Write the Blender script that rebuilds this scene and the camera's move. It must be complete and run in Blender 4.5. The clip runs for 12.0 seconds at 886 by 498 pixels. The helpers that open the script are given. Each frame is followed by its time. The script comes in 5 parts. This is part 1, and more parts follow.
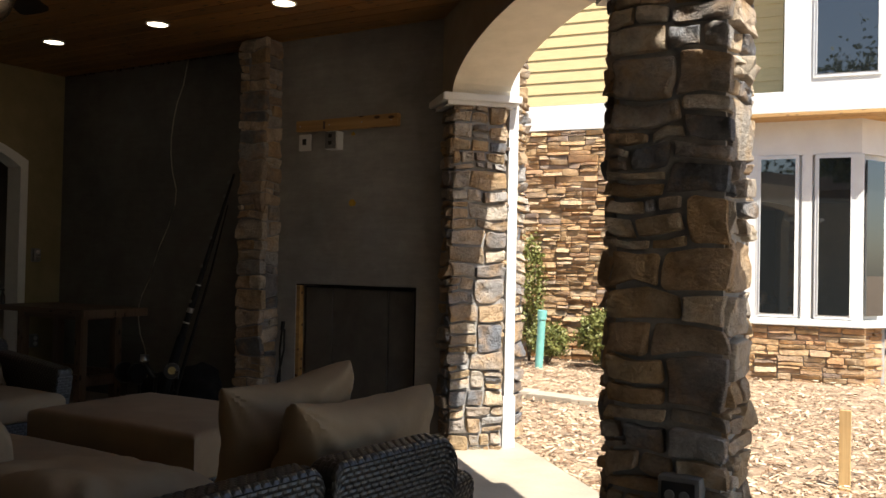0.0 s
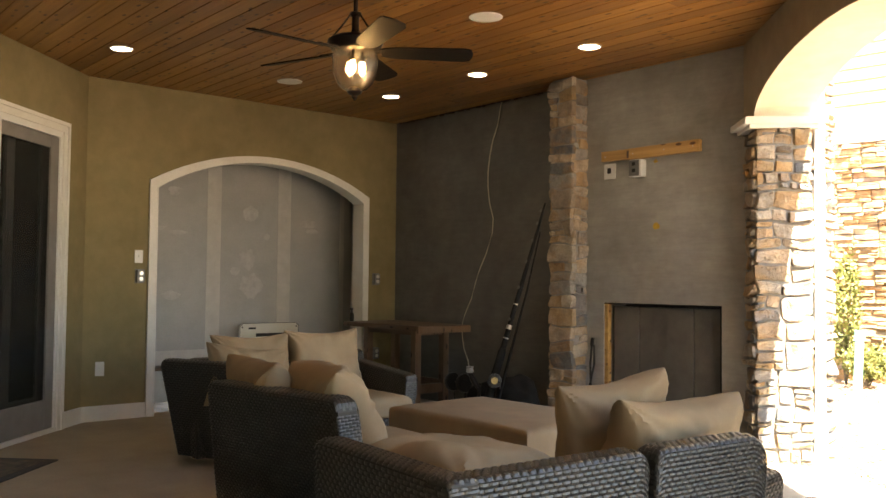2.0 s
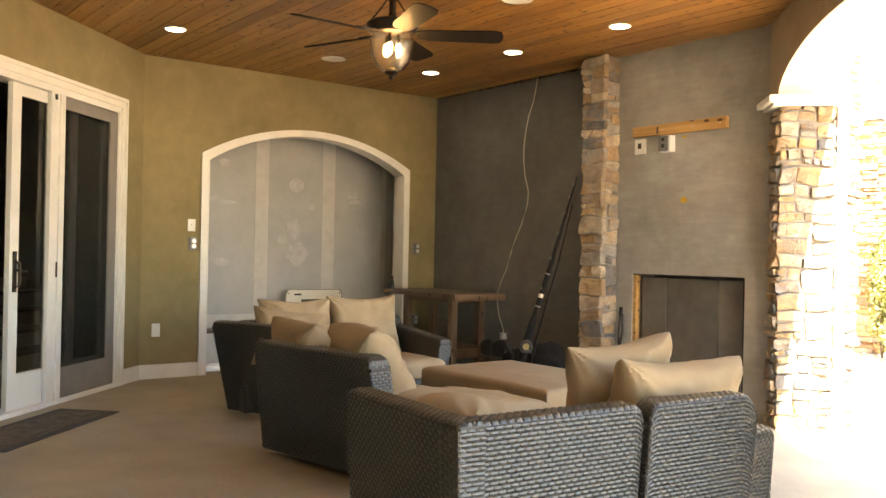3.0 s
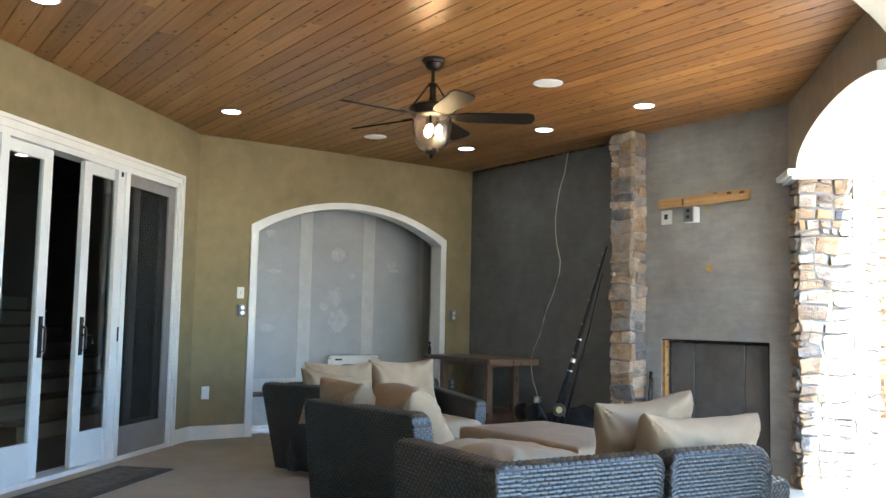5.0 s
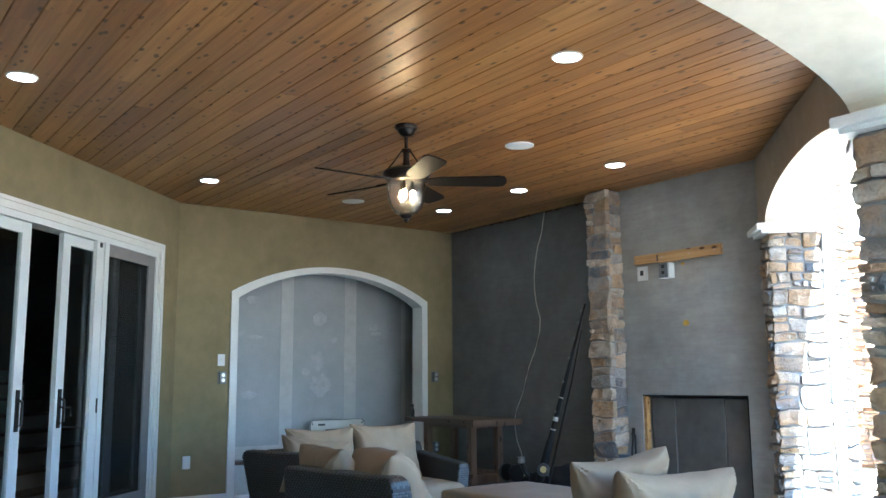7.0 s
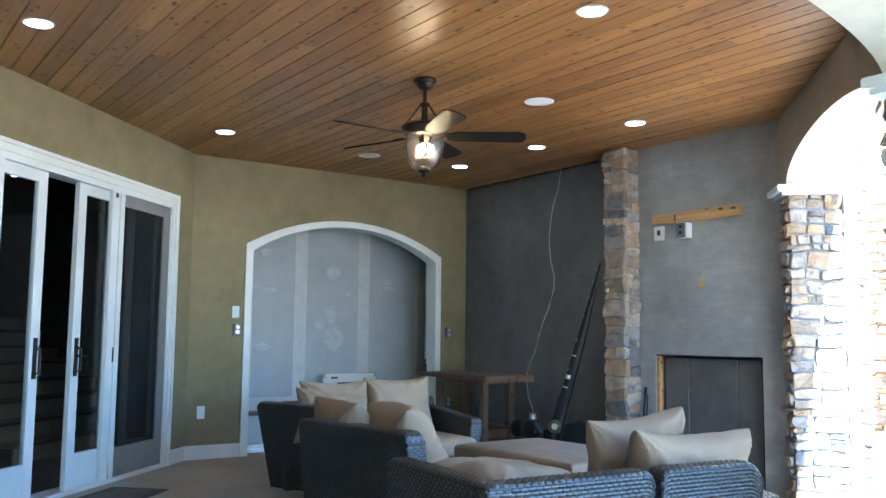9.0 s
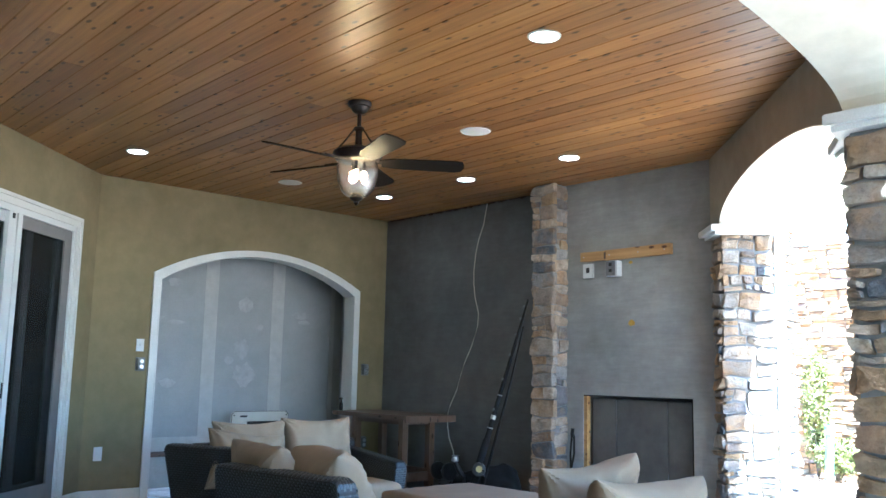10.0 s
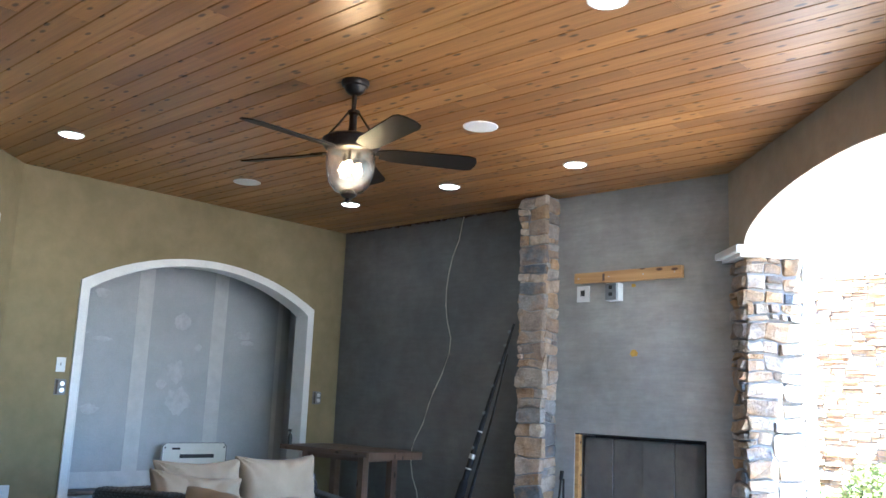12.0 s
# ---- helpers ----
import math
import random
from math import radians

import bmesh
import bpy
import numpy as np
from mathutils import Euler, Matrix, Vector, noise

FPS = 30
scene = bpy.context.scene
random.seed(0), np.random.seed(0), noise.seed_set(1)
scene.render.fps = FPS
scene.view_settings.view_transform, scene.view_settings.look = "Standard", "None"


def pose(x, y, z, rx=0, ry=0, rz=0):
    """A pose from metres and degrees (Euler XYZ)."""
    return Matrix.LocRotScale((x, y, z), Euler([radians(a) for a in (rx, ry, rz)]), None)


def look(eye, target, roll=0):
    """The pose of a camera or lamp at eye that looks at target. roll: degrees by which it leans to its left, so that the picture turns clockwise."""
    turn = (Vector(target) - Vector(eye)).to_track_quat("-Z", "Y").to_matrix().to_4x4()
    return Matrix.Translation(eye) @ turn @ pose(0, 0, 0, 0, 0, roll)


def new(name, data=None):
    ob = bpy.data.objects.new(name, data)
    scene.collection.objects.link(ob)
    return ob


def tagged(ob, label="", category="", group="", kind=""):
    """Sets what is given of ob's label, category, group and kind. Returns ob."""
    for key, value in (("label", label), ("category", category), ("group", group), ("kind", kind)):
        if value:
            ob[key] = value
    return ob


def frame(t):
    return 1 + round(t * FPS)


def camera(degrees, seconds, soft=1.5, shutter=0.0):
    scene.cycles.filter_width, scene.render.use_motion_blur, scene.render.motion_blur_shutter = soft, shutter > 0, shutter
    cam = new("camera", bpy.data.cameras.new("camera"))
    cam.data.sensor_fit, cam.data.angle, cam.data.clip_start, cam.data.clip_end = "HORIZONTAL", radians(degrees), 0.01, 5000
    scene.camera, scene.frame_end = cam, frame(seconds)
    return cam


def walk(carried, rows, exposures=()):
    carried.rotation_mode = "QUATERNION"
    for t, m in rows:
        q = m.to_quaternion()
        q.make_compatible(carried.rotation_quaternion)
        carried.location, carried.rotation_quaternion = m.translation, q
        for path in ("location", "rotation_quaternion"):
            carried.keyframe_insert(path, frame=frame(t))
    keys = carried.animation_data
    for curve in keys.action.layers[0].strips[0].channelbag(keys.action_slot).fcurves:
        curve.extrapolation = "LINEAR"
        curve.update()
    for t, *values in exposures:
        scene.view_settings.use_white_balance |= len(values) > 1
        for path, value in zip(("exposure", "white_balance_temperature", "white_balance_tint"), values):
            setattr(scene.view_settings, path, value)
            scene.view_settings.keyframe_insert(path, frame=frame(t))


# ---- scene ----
cam = camera(53.3, 12.0)
PATH = [
    (0, (0.133, 0.2, 1.273), (-0.891, 1.917, 1.31), 1.2),
    (0.5, (0.153, 0.084, 1.266), (-1.016, 1.704, 1.346), -0.3),
    (1, (0.182, -0.085, 1.266), (-1.104, 1.446, 1.33), 0.3),
    (1.5, (0.267, -0.214, 1.258), (-1.159, 1.188, 1.304), 1.2),
    (2, (0.421, -0.29, 1.264), (-1.107, 0.999, 1.339), 0.6),
    (2.5, (0.612, -0.336, 1.254), (-0.977, 0.878, 1.285), 1.0),
    (2.7, (0.68, -0.366, 1.26), (-0.917, 0.838, 1.262), 1.2),
    (4.3, (0.943, -0.692, 1.255), (-0.638, 0.531, 1.333), 1.2),
    (4.5, (0.97, -0.692, 1.265), (-0.637, 0.494, 1.375), 0.5),
    (5, (1.078, -0.699, 1.236), (-0.558, 0.441, 1.396), 1.2),
    (5.5, (1.128, -0.678, 1.234), (-0.498, 0.466, 1.452), 0.7),
    (6, (1.165, -0.682, 1.242), (-0.431, 0.491, 1.518), 0.7),
    (6.5, (1.173, -0.687, 1.24), (-0.429, 0.471, 1.542), -0.1),
    (7, (1.174, -0.683, 1.245), (-0.431, 0.473, 1.54), -0.4),
    (9, (1.123, -0.696, 1.25), (-0.507, 0.447, 1.446), 0.7),
    (9.5, (0.939, -0.671, 1.239), (-0.641, 0.533, 1.473), 1.9),
    (10, (0.743, -0.661, 1.262), (-0.745, 0.646, 1.542), 1.3),
    (10.5, (0.51, -0.582, 1.252), (-0.957, 0.745, 1.551), 2.0),
    (11, (0.273, -0.488, 1.269), (-1.226, 0.799, 1.578), 2.5),
    (11.5, (-0.041, -0.48, 1.287), (-1.44, 0.908, 1.627), 1.6),
    (12, (-0.31, -0.383, 1.296), (-1.665, 1.048, 1.639), 2.5),
]
EXPOSURES = [
    (0.0, 1.25, 6700, 10), (0.4, 2.0, 6900, 10), (1.0, 2.45, 7000, 10), (1.5, 2.75, 7100, 10), (2.0, 3.7, 7500, 8), (2.5, 4.7, 8300, 8),
    (4.3, 4.7, 6100, 2), (5.0, 4.6, 5050, -1), (5.5, 4.68, 4760, -4), (6.5, 4.25, 4500, -3), (7.2, 4.2, 4450, -3), (9.0, 4.45, 4350, -3), (9.5, 4.65, 4400, -2), (10.5, 4.1, 4400, -1), (12.0, 4.65, 4450, 2),
]
walk(cam, [(t, look(eye, target, roll)) for t, eye, target, roll in PATH], EXPOSURES)

# ---- world and light ----
SUN_TO = Vector((0.85, -0.53, 1.6)).normalized()
world = bpy.data.worlds.new("sky")
scene.world = world
world.use_nodes = True
wn = world.node_tree
sky = wn.nodes.new("ShaderNodeTexSky")
sky.sky_type, sky.sun_disc = "NISHITA", False
sky.sun_elevation = math.asin(SUN_TO.z)
sky.sun_rotation = math.atan2(SUN_TO.x, SUN_TO.y)
wn.links.new(sky.outputs[0], wn.nodes["Background"].inputs[0])
wn.nodes["Background"].inputs[1].default_value = 0.085
sun = new("sun", bpy.data.lights.new("sun", "SUN"))
sun.data.energy, sun.data.angle, sun.data.color = 5.0, radians(0.5), (1.0, 0.95, 0.86)
sun.matrix_world = look(SUN_TO * 30, (0, 0, 0))


# ---- materials ----
def node_of(nt, kind, **values):
    n = nt.nodes.new(kind)
    for k, v in values.items():
        n.inputs[k].default_value = v
    return n


def ramp(nt, fac, stops):
    r = nt.nodes.new("ShaderNodeValToRGB")
    els = r.color_ramp.elements
    while len(els) < len(stops):
        els.new(0.5)
    for e, (p, c) in zip(els, stops):
        e.position, e.color = p, (*c, 1)
    nt.links.new(fac, r.inputs[0])
    return r.outputs[0]


def noise_of(nt, vec, scale, detail=4, rough=0.55, stretch=None):
    if stretch:
        m = nt.nodes.new("ShaderNodeMapping")
        m.inputs["Scale"].default_value = stretch
        nt.links.new(vec, m.inputs[0])
        vec = m.outputs[0]
    n = node_of(nt, "ShaderNodeTexNoise", Scale=scale, Detail=detail, Roughness=rough)
    nt.links.new(vec, n.inputs["Vector"])
    return n.outputs["Fac"]


def mixed(nt, mode, fac, a, b):
    m = nt.nodes.new("ShaderNodeMix")
    m.data_type, m.blend_type = "RGBA", mode
    for value, socket in ((fac, m.inputs[0]), (a, m.inputs[6]), (b, m.inputs[7])):
        if isinstance(value, (int, float)):
            socket.default_value = value
        elif isinstance(value, tuple):
            socket.default_value = (*value, 1)
        else:
            nt.links.new(value, socket)
    return m.outputs[2]


def begin(name, rough=0.7, metal=0.0, spec=0.5):
    m = bpy.data.materials.new(name)
    m.use_nodes = True
    nt = m.node_tree
    b = nt.nodes["Principled BSDF"]
    b.inputs["Roughness"].default_value, b.inputs["Metallic"].default_value = rough, metal
    b.inputs["Specular IOR Level"].default_value = spec
    co = nt.nodes.new("ShaderNodeTexCoord").outputs["Object"]
    return m, nt, b, co


def bump(nt, b, height, strength, distance):
    n = node_of(nt, "ShaderNodeBump", Strength=strength, Distance=distance)
    nt.links.new(height, n.inputs["Height"])
    nt.links.new(n.outputs[0], b.inputs["Normal"])


def plain(name, c1, c2, scale=6.0, rough=0.6, metal=0.0, grain=120.0, depth=0.001, strength=0.3, spec=0.5, stretch=None):
    """A surface of two close tones in broad patches with a fine grain and relief."""
    m, nt, b, co = begin(name, rough, metal, spec)
    broad = noise_of(nt, co, scale, 5, 0.6, stretch)
    fine = noise_of(nt, co, grain, 3, 0.6, stretch)
    col = ramp(nt, broad, [(0.32, c1), (0.68, c2)])
    col = mixed(nt, "MULTIPLY", 0.5, col, ramp(nt, fine, [(0.3, (0.75, 0.75, 0.75)), (0.7, (1, 1, 1))]))
    nt.links.new(col, b.inputs["Base Color"])
    r = nt.nodes.new("ShaderNodeMapRange")
    r.inputs["To Min"].default_value, r.inputs["To Max"].default_value = rough * 0.85, min(1.0, rough * 1.15)
    nt.links.new(broad, r.inputs[0])
    nt.links.new(r.outputs[0], b.inputs["Roughness"])
    bump(nt, b, fine, strength, depth)
    return m


def stucco(name, c1, c2, trowel=False):
    m, nt, b, co = begin(name, 0.9, spec=0.25)
    broad = noise_of(nt, co, 1.3, 6, 0.65)
    mid = noise_of(nt, co, 7.0, 5, 0.6)
    fine = noise_of(nt, co, 160.0, 3, 0.7)
    col = ramp(nt, broad, [(0.3, c1), (0.7, c2)])
    col = mixed(nt, "MULTIPLY", 0.6, col, ramp(nt, mid, [(0.35, (0.82, 0.82, 0.8)), (0.65, (1, 1, 1))]))
    height = fine
    if trowel:
        comb = noise_of(nt, co, 4.0, 7, 0.72, (1.0, 1.0, 6.5))
        col = mixed(nt, "MULTIPLY", 0.5, col, ramp(nt, comb, [(0.3, (0.66, 0.66, 0.67)), (0.7, (1, 1, 1))]))
        height = mixed(nt, "ADD", 1.0, fine, comb)
    nt.links.new(col, b.inputs["Base Color"])
    bump(nt, b, height, 0.5, 0.004 if trowel else 0.002)
    return m


def board_mat(name, stops, rough=0.4, axis=0, island=True, knots=True, scale=1.0):
    """Wood with grain along one axis; each board has its own tone."""
    m, nt, b, co = begin(name, rough, spec=0.55)
    if island:
        rnd = nt.nodes.new("ShaderNodeNewGeometry").outputs["Random Per Island"]
    else:
        rnd = nt.nodes.new("ShaderNodeObjectInfo").outputs["Random"]
    shift = nt.nodes.new("ShaderNodeVectorMath")
    shift.operation = "SCALE"
    shift.inputs[0].default_value = (17.3, 9.1, 5.7)
    nt.links.new(rnd, shift.inputs[3])
    add = nt.nodes.new("ShaderNodeVectorMath")
    nt.links.new(co, add.inputs[0])
    nt.links.new(shift.outputs[0], add.inputs[1])
    vec = add.outputs[0]
    st = [28.0 * scale, 28.0 * scale, 28.0 * scale]
    st[axis] = 1.1 * scale
    grain = noise_of(nt, vec, 1.0, 6, 0.65, tuple(st))
    wide = [6.0, 6.0, 6.0]
    wide[axis] = 0.7
    streak = noise_of(nt, vec, 1.0, 3, 0.5, tuple(wide))
    tone = ramp(nt, rnd, stops)
    col = mixed(nt, "MULTIPLY", 0.8, tone, ramp(nt, grain, [(0.3, (0.55, 0.47, 0.4)), (0.62, (1, 1, 1))]))
    col = mixed(nt, "MULTIPLY", 0.6, col, ramp(nt, streak, [(0.3, (0.62, 0.55, 0.5)), (0.65, (1, 1, 1))]))
    if knots:
        mp = nt.nodes.new("ShaderNodeMapping")
        ks = [15.0, 15.0, 15.0]
        ks[axis] = 6.5
        mp.inputs["Scale"].default_value = ks
        nt.links.new(vec, mp.inputs[0])
        v = node_of(nt, "ShaderNodeTexVoronoi", Scale=1.0, Randomness=1.0)
        nt.links.new(mp.outputs[0], v.inputs["Vector"])
        k = ramp(nt, v.outputs["Distance"], [(0.12, (0.13, 0.06, 0.03)), (0.23, (1, 1, 1))])
        col = mixed(nt, "MULTIPLY", 0.95, col, k)
    nt.links.new(col, b.inputs["Base Color"])
    bump(nt, b, grain, 0.25, 0.002)
    return m


def stone_mat(name, stops, rough=0.85, gain=1.0):
    """Each stone takes its own tone; mottled with mineral stains and pitted."""
    m, nt, b, co = begin(name, rough, spec=0.3)
    rnd = nt.nodes.new("ShaderNodeObjectInfo").outputs["Random"]
    shift = nt.nodes.new("ShaderNodeVectorMath")
    shift.operation = "SCALE"
    shift.inputs[0].default_value = (31.0, 11.0, 7.0)
    nt.links.new(rnd, shift.inputs[3])
    add = nt.nodes.new("ShaderNodeVectorMath")
    nt.links.new(co, add.inputs[0])
    nt.links.new(shift.outputs[0], add.inputs[1])
    vec = add.outputs[0]
    tone = ramp(nt, rnd, stops)
    blot = noise_of(nt, vec, 9.0, 6, 0.65)
    rust = noise_of(nt, vec, 5.0, 4, 0.6)
    pits = noise_of(nt, vec, 55.0, 5, 0.7)
    col = mixed(nt, "MIX", ramp(nt, rust, [(0.46, (0, 0, 0)), (0.68, (0.62, 0.62, 0.62))]), tone, (0.52 * gain, 0.31 * gain, 0.12 * gain))
    col = mixed(nt, "MULTIPLY", 0.8, col, ramp(nt, blot, [(0.32, (0.52, 0.53, 0.56)), (0.58, (1.0, 1.0, 1.0))]))
    col = mixed(nt, "MULTIPLY", 0.45, col, ramp(nt, pits, [(0.3, (0.55, 0.5, 0.48)), (0.6, (1, 1, 1))]))
    nt.links.new(col, b.inputs["Base Color"])
    h = mixed(nt, "ADD", 1.0, blot, pits)
    bump(nt, b, h, 1.0, 0.022)
    return m


def glass_mat(name, tint=(0.9, 0.95, 0.95), rough=0.0):
    m, nt, b, co = begin(name, rough)
    b.inputs["Base Color"].default_value = (*tint, 1)
    b.inputs["Transmission Weight"].default_value = 1.0
    b.inputs["IOR"].default_value = 1.45
    return m


def lamp_mat(name, color, strength):
    m, nt, b, co = begin(name, 0.6)
    b.inputs["Base Color"].default_value = (0.9, 0.9, 0.88, 1)
    b.inputs["Emission Color"].default_value = (*color, 1)
    b.inputs["Emission Strength"].default_value = strength
    return m


OCHRE = stucco("ochre_stucco", (0.195, 0.163, 0.086), (0.27, 0.225, 0.124))
GREY_STUCCO = stucco("grey_base_coat", (0.12, 0.119, 0.115), (0.195, 0.192, 0.184), True)
CHIMNEY_STUCCO = stucco("combed_chimney_coat", (0.27, 0.266, 0.255), (0.43, 0.424, 0.405), True)
CREAM = stucco("cream_stucco", (0.73, 0.675, 0.56), (0.79, 0.735, 0.62))
TAUPE = stucco("taupe_stucco", (0.32, 0.285, 0.225), (0.40, 0.355, 0.28))
DRYWALL = plain("grey_drywall", (0.41, 0.42, 0.43), (0.48, 0.49, 0.50), 3.0, 0.9, depth=0.0004)
SMEAR = plain("thin_putty", (0.44, 0.45, 0.46), (0.57, 0.58, 0.585), 14.0, 0.9, depth=0.0006)
PUTTY = plain("joint_compound", (0.53, 0.535, 0.525), (0.62, 0.62, 0.605), 9.0, 0.9, depth=0.0006)
WHITE = plain("white_paint", (0.67, 0.665, 0.645), (0.74, 0.74, 0.72), 4.0, 0.45, depth=0.0002)
VINYL = plain("white_vinyl", (0.66, 0.67, 0.67), (0.72, 0.73, 0.73), 3.0, 0.35, depth=0.0001)
CEDAR = board_mat("cedar_planks", [(0.0, (0.21, 0.098, 0.028)), (0.2, (0.38, 0.195, 0.054)), (0.4, (0.28, 0.135, 0.038)), (0.65, (0.43, 0.235, 0.070)), (0.85, (0.31, 0.155, 0.044)), (1.0, (0.20, 0.095, 0.028))], 0.40)
GAP = plain("plank_gap", (0.03, 0.018, 0.01), (0.05, 0.03, 0.016))
PINE = board_mat("yellow_pine", [(0.0, (0.52, 0.32, 0.115)), (1.0, (0.60, 0.38, 0.15))], 0.6, 0, False)
BENCH_WOOD = board_mat("bench_wood", [(0.0, (0.125, 0.082, 0.056)), (1.0, (0.17, 0.11, 0.072))], 0.55, 0, False)
POST_WOOD = board_mat("bench_post_wood", [(0.0, (0.15, 0.10, 0.065)), (1.0, (0.2, 0.13, 0.08))], 0.6, 2, False)
STAKE_WOOD = board_mat("stake_wood", [(0.0, (0.55, 0.37, 0.17)), (1.0, (0.6, 0.42, 0.2))], 0.7, 2, False, False)
STONE = stone_mat("field_stone", [(0.0, (0.60, 0.50, 0.38)), (0.13, (0.50, 0.36, 0.21)), (0.25, (0.20, 0.215, 0.24)), (0.36, (0.62, 0.53, 0.43)), (0.50, (0.50, 0.34, 0.19)), (0.62, (0.38, 0.37, 0.36)), (0.74, (0.64, 0.55, 0.43)), (0.87, (0.16, 0.175, 0.20)), (1.0, (0.56, 0.42, 0.28))])
LEDGE = stone_mat("ledge_stone", [(0.0, (0.58, 0.39, 0.22)), (0.3, (0.50, 0.28, 0.14)), (0.5, (0.64, 0.50, 0.33)), (0.7, (0.44, 0.26, 0.15)), (0.85, (0.58, 0.39, 0.21)), (1.0, (0.36, 0.28, 0.23))])
MORTAR = plain("mortar", (0.28, 0.272, 0.262), (0.37, 0.358, 0.345), 14.0, 0.95, depth=0.004, strength=0.6)
CONCRETE = plain("concrete_slab", (0.31, 0.27, 0.21), (0.43, 0.375, 0.30), 1.6, 0.75, grain=60.0, depth=0.001)
MULCH = plain("mulch_bed", (0.22, 0.145, 0.09), (0.50, 0.37, 0.25), 5.0, 0.95, grain=70.0, depth=0.02, strength=1.0)
WICKER = plain("black_wicker", (0.028, 0.026, 0.024), (0.046, 0.043, 0.039), 30.0, 0.36, grain=300.0, depth=0.0004, spec=0.6)
# darker copy of the wicker colour: shade between the strands, painted in
WICKER_SHADE = plain("wicker_shadow", (0.014, 0.013, 0.012), (0.022, 0.020, 0.019), 30.0, 0.6)
FABRIC = plain("tan_canvas", (0.285, 0.216, 0.142), (0.34, 0.26, 0.174), 5.0, 0.92, grain=700.0, depth=0.0006, strength=0.5, spec=0.2)
BRONZE = plain("oil_rubbed_bronze", (0.018, 0.014, 0.012), (0.035, 0.027, 0.022), 20.0, 0.4, 0.6)
BLADE = plain("dark_walnut_blade", (0.007, 0.006, 0.005), (0.012, 0.010, 0.008), 14.0, 0.6, spec=0.12, stretch=(1, 8, 8))
BLACK = plain("black_plastic", (0.012, 0.012, 0.013), (0.024, 0.024, 0.025), 20.0, 0.4)
NYLON = plain("black_nylon", (0.007, 0.007, 0.008), (0.015, 0.015, 0.016), 25.0, 0.85, depth=0.002, spec=0.25)
STEEL = plain("brushed_steel", (0.5, 0.5, 0.5), (0.62, 0.62, 0.62), 20.0, 0.3, 1.0)
BRASS = plain("dull_brass", (0.45, 0.36, 0.16), (0.55, 0.45, 0.22), 20.0, 0.35, 1.0)
GREYBOX = plain("grey_cast_box", (0.16, 0.165, 0.17), (0.22, 0.225, 0.23), 20.0, 0.5, 0.3)
IRON = plain("wrought_iron", (0.012, 0.012, 0.012), (0.025, 0.024, 0.023), 30.0, 0.6, 0.4)
FIREBOX = plain("smoky_firebox_panel", (0.095, 0.09, 0.083), (0.14, 0.132, 0.12), 6.0, 0.45)
SOOT = plain("firebox_lining", (0.05, 0.047, 0.043), (0.09, 0.085, 0.08), 6.0, 0.9)
SCREEN = plain("insect_screen", (0.016, 0.016, 0.016), (0.022, 0.022, 0.022), 8.0, 0.6, spec=0.2)
SCREEN_NT = SCREEN.node_tree
veil = SCREEN_NT.nodes.new("ShaderNodeMixShader")
veil.inputs[0].default_value = 0.62
SCREEN_NT.links.new(SCREEN_NT.nodes.new("ShaderNodeBsdfTransparent").outputs[0], veil.inputs[1])
SCREEN_NT.links.new(SCREEN_NT.nodes["Principled BSDF"].outputs[0], veil.inputs[2])
SCREEN_NT.links.new(veil.outputs[0], SCREEN_NT.nodes["Material Output"].inputs[0])
SCREEN_FRAME = plain("screen_frame", (0.19, 0.182, 0.18), (0.23, 0.222, 0.218), 8.0, 0.5)
SIDING = plain("cream_siding", (0.56, 0.45, 0.23), (0.63, 0.51, 0.27), 3.0, 0.7, depth=0.0008, stretch=(1, 1, 12))
TEAL = plain("teal_pvc", (0.16, 0.46, 0.43), (0.22, 0.54, 0.50), 6.0, 0.35)
LEAF = plain("shrub_leaf", (0.11, 0.13, 0.03), (0.22, 0.22, 0.06), 7.0, 0.55)
LEAF_FAR = plain("tree_leaf", (0.04, 0.075, 0.018), (0.085, 0.13, 0.03), 1.5, 0.6)
BARK = plain("tree_bark", (0.09, 0.07, 0.05), (0.16, 0.125, 0.09), 8.0, 0.95, depth=0.02, strength=0.8)
GRASS = plain("lawn", (0.05, 0.085, 0.02), (0.09, 0.13, 0.035), 0.8, 0.95, grain=30.0, depth=0.02)
WINDOW = glass_mat("window_glass", (0.75, 0.8, 0.8))
# low tone puts the indoor dimness into the surface colour
UNLIT_TONE = plain("unlit_room", (0.10, 0.09, 0.08), (0.14, 0.125, 0.11), 2.0, 0.9)
RISER = plain("stair_riser", (0.30, 0.26, 0.21), (0.36, 0.31, 0.25), 4.0, 0.7)
RUG = plain("door_mat_pile", (0.06, 0.055, 0.05), (0.16, 0.13, 0.10), 14.0, 0.98, grain=220.0, depth=0.003, strength=0.8)
RUG_EDGE = plain("door_mat_border", (0.05, 0.05, 0.052), (0.075, 0.073, 0.072), 14.0, 0.98, grain=220.0, depth=0.003)
SHINGLE = plain("roof_deck", (0.12, 0.11, 0.10), (0.17, 0.155, 0.14), 5.0, 0.9)
CABLE = plain("cream_cable", (0.5, 0.46, 0.37), (0.56, 0.52, 0.42), 8.0, 0.5)
YELLOW = plain("yellow_marking_paint", (0.5, 0.3, 0.03), (0.6, 0.38, 0.05), 20.0, 0.7)
SIGN_WHITE = plain("sign_board_paint", (0.70, 0.68, 0.60), (0.76, 0.74, 0.67), 7.0, 0.5)
SIGN_BLACK = plain("sign_black_paint", (0.02, 0.02, 0.02), (0.03, 0.03, 0.03), 7.0, 0.5)
CAN_GLOW = lamp_mat("recessed_lens", (1.0, 0.86, 0.68), 3.0)
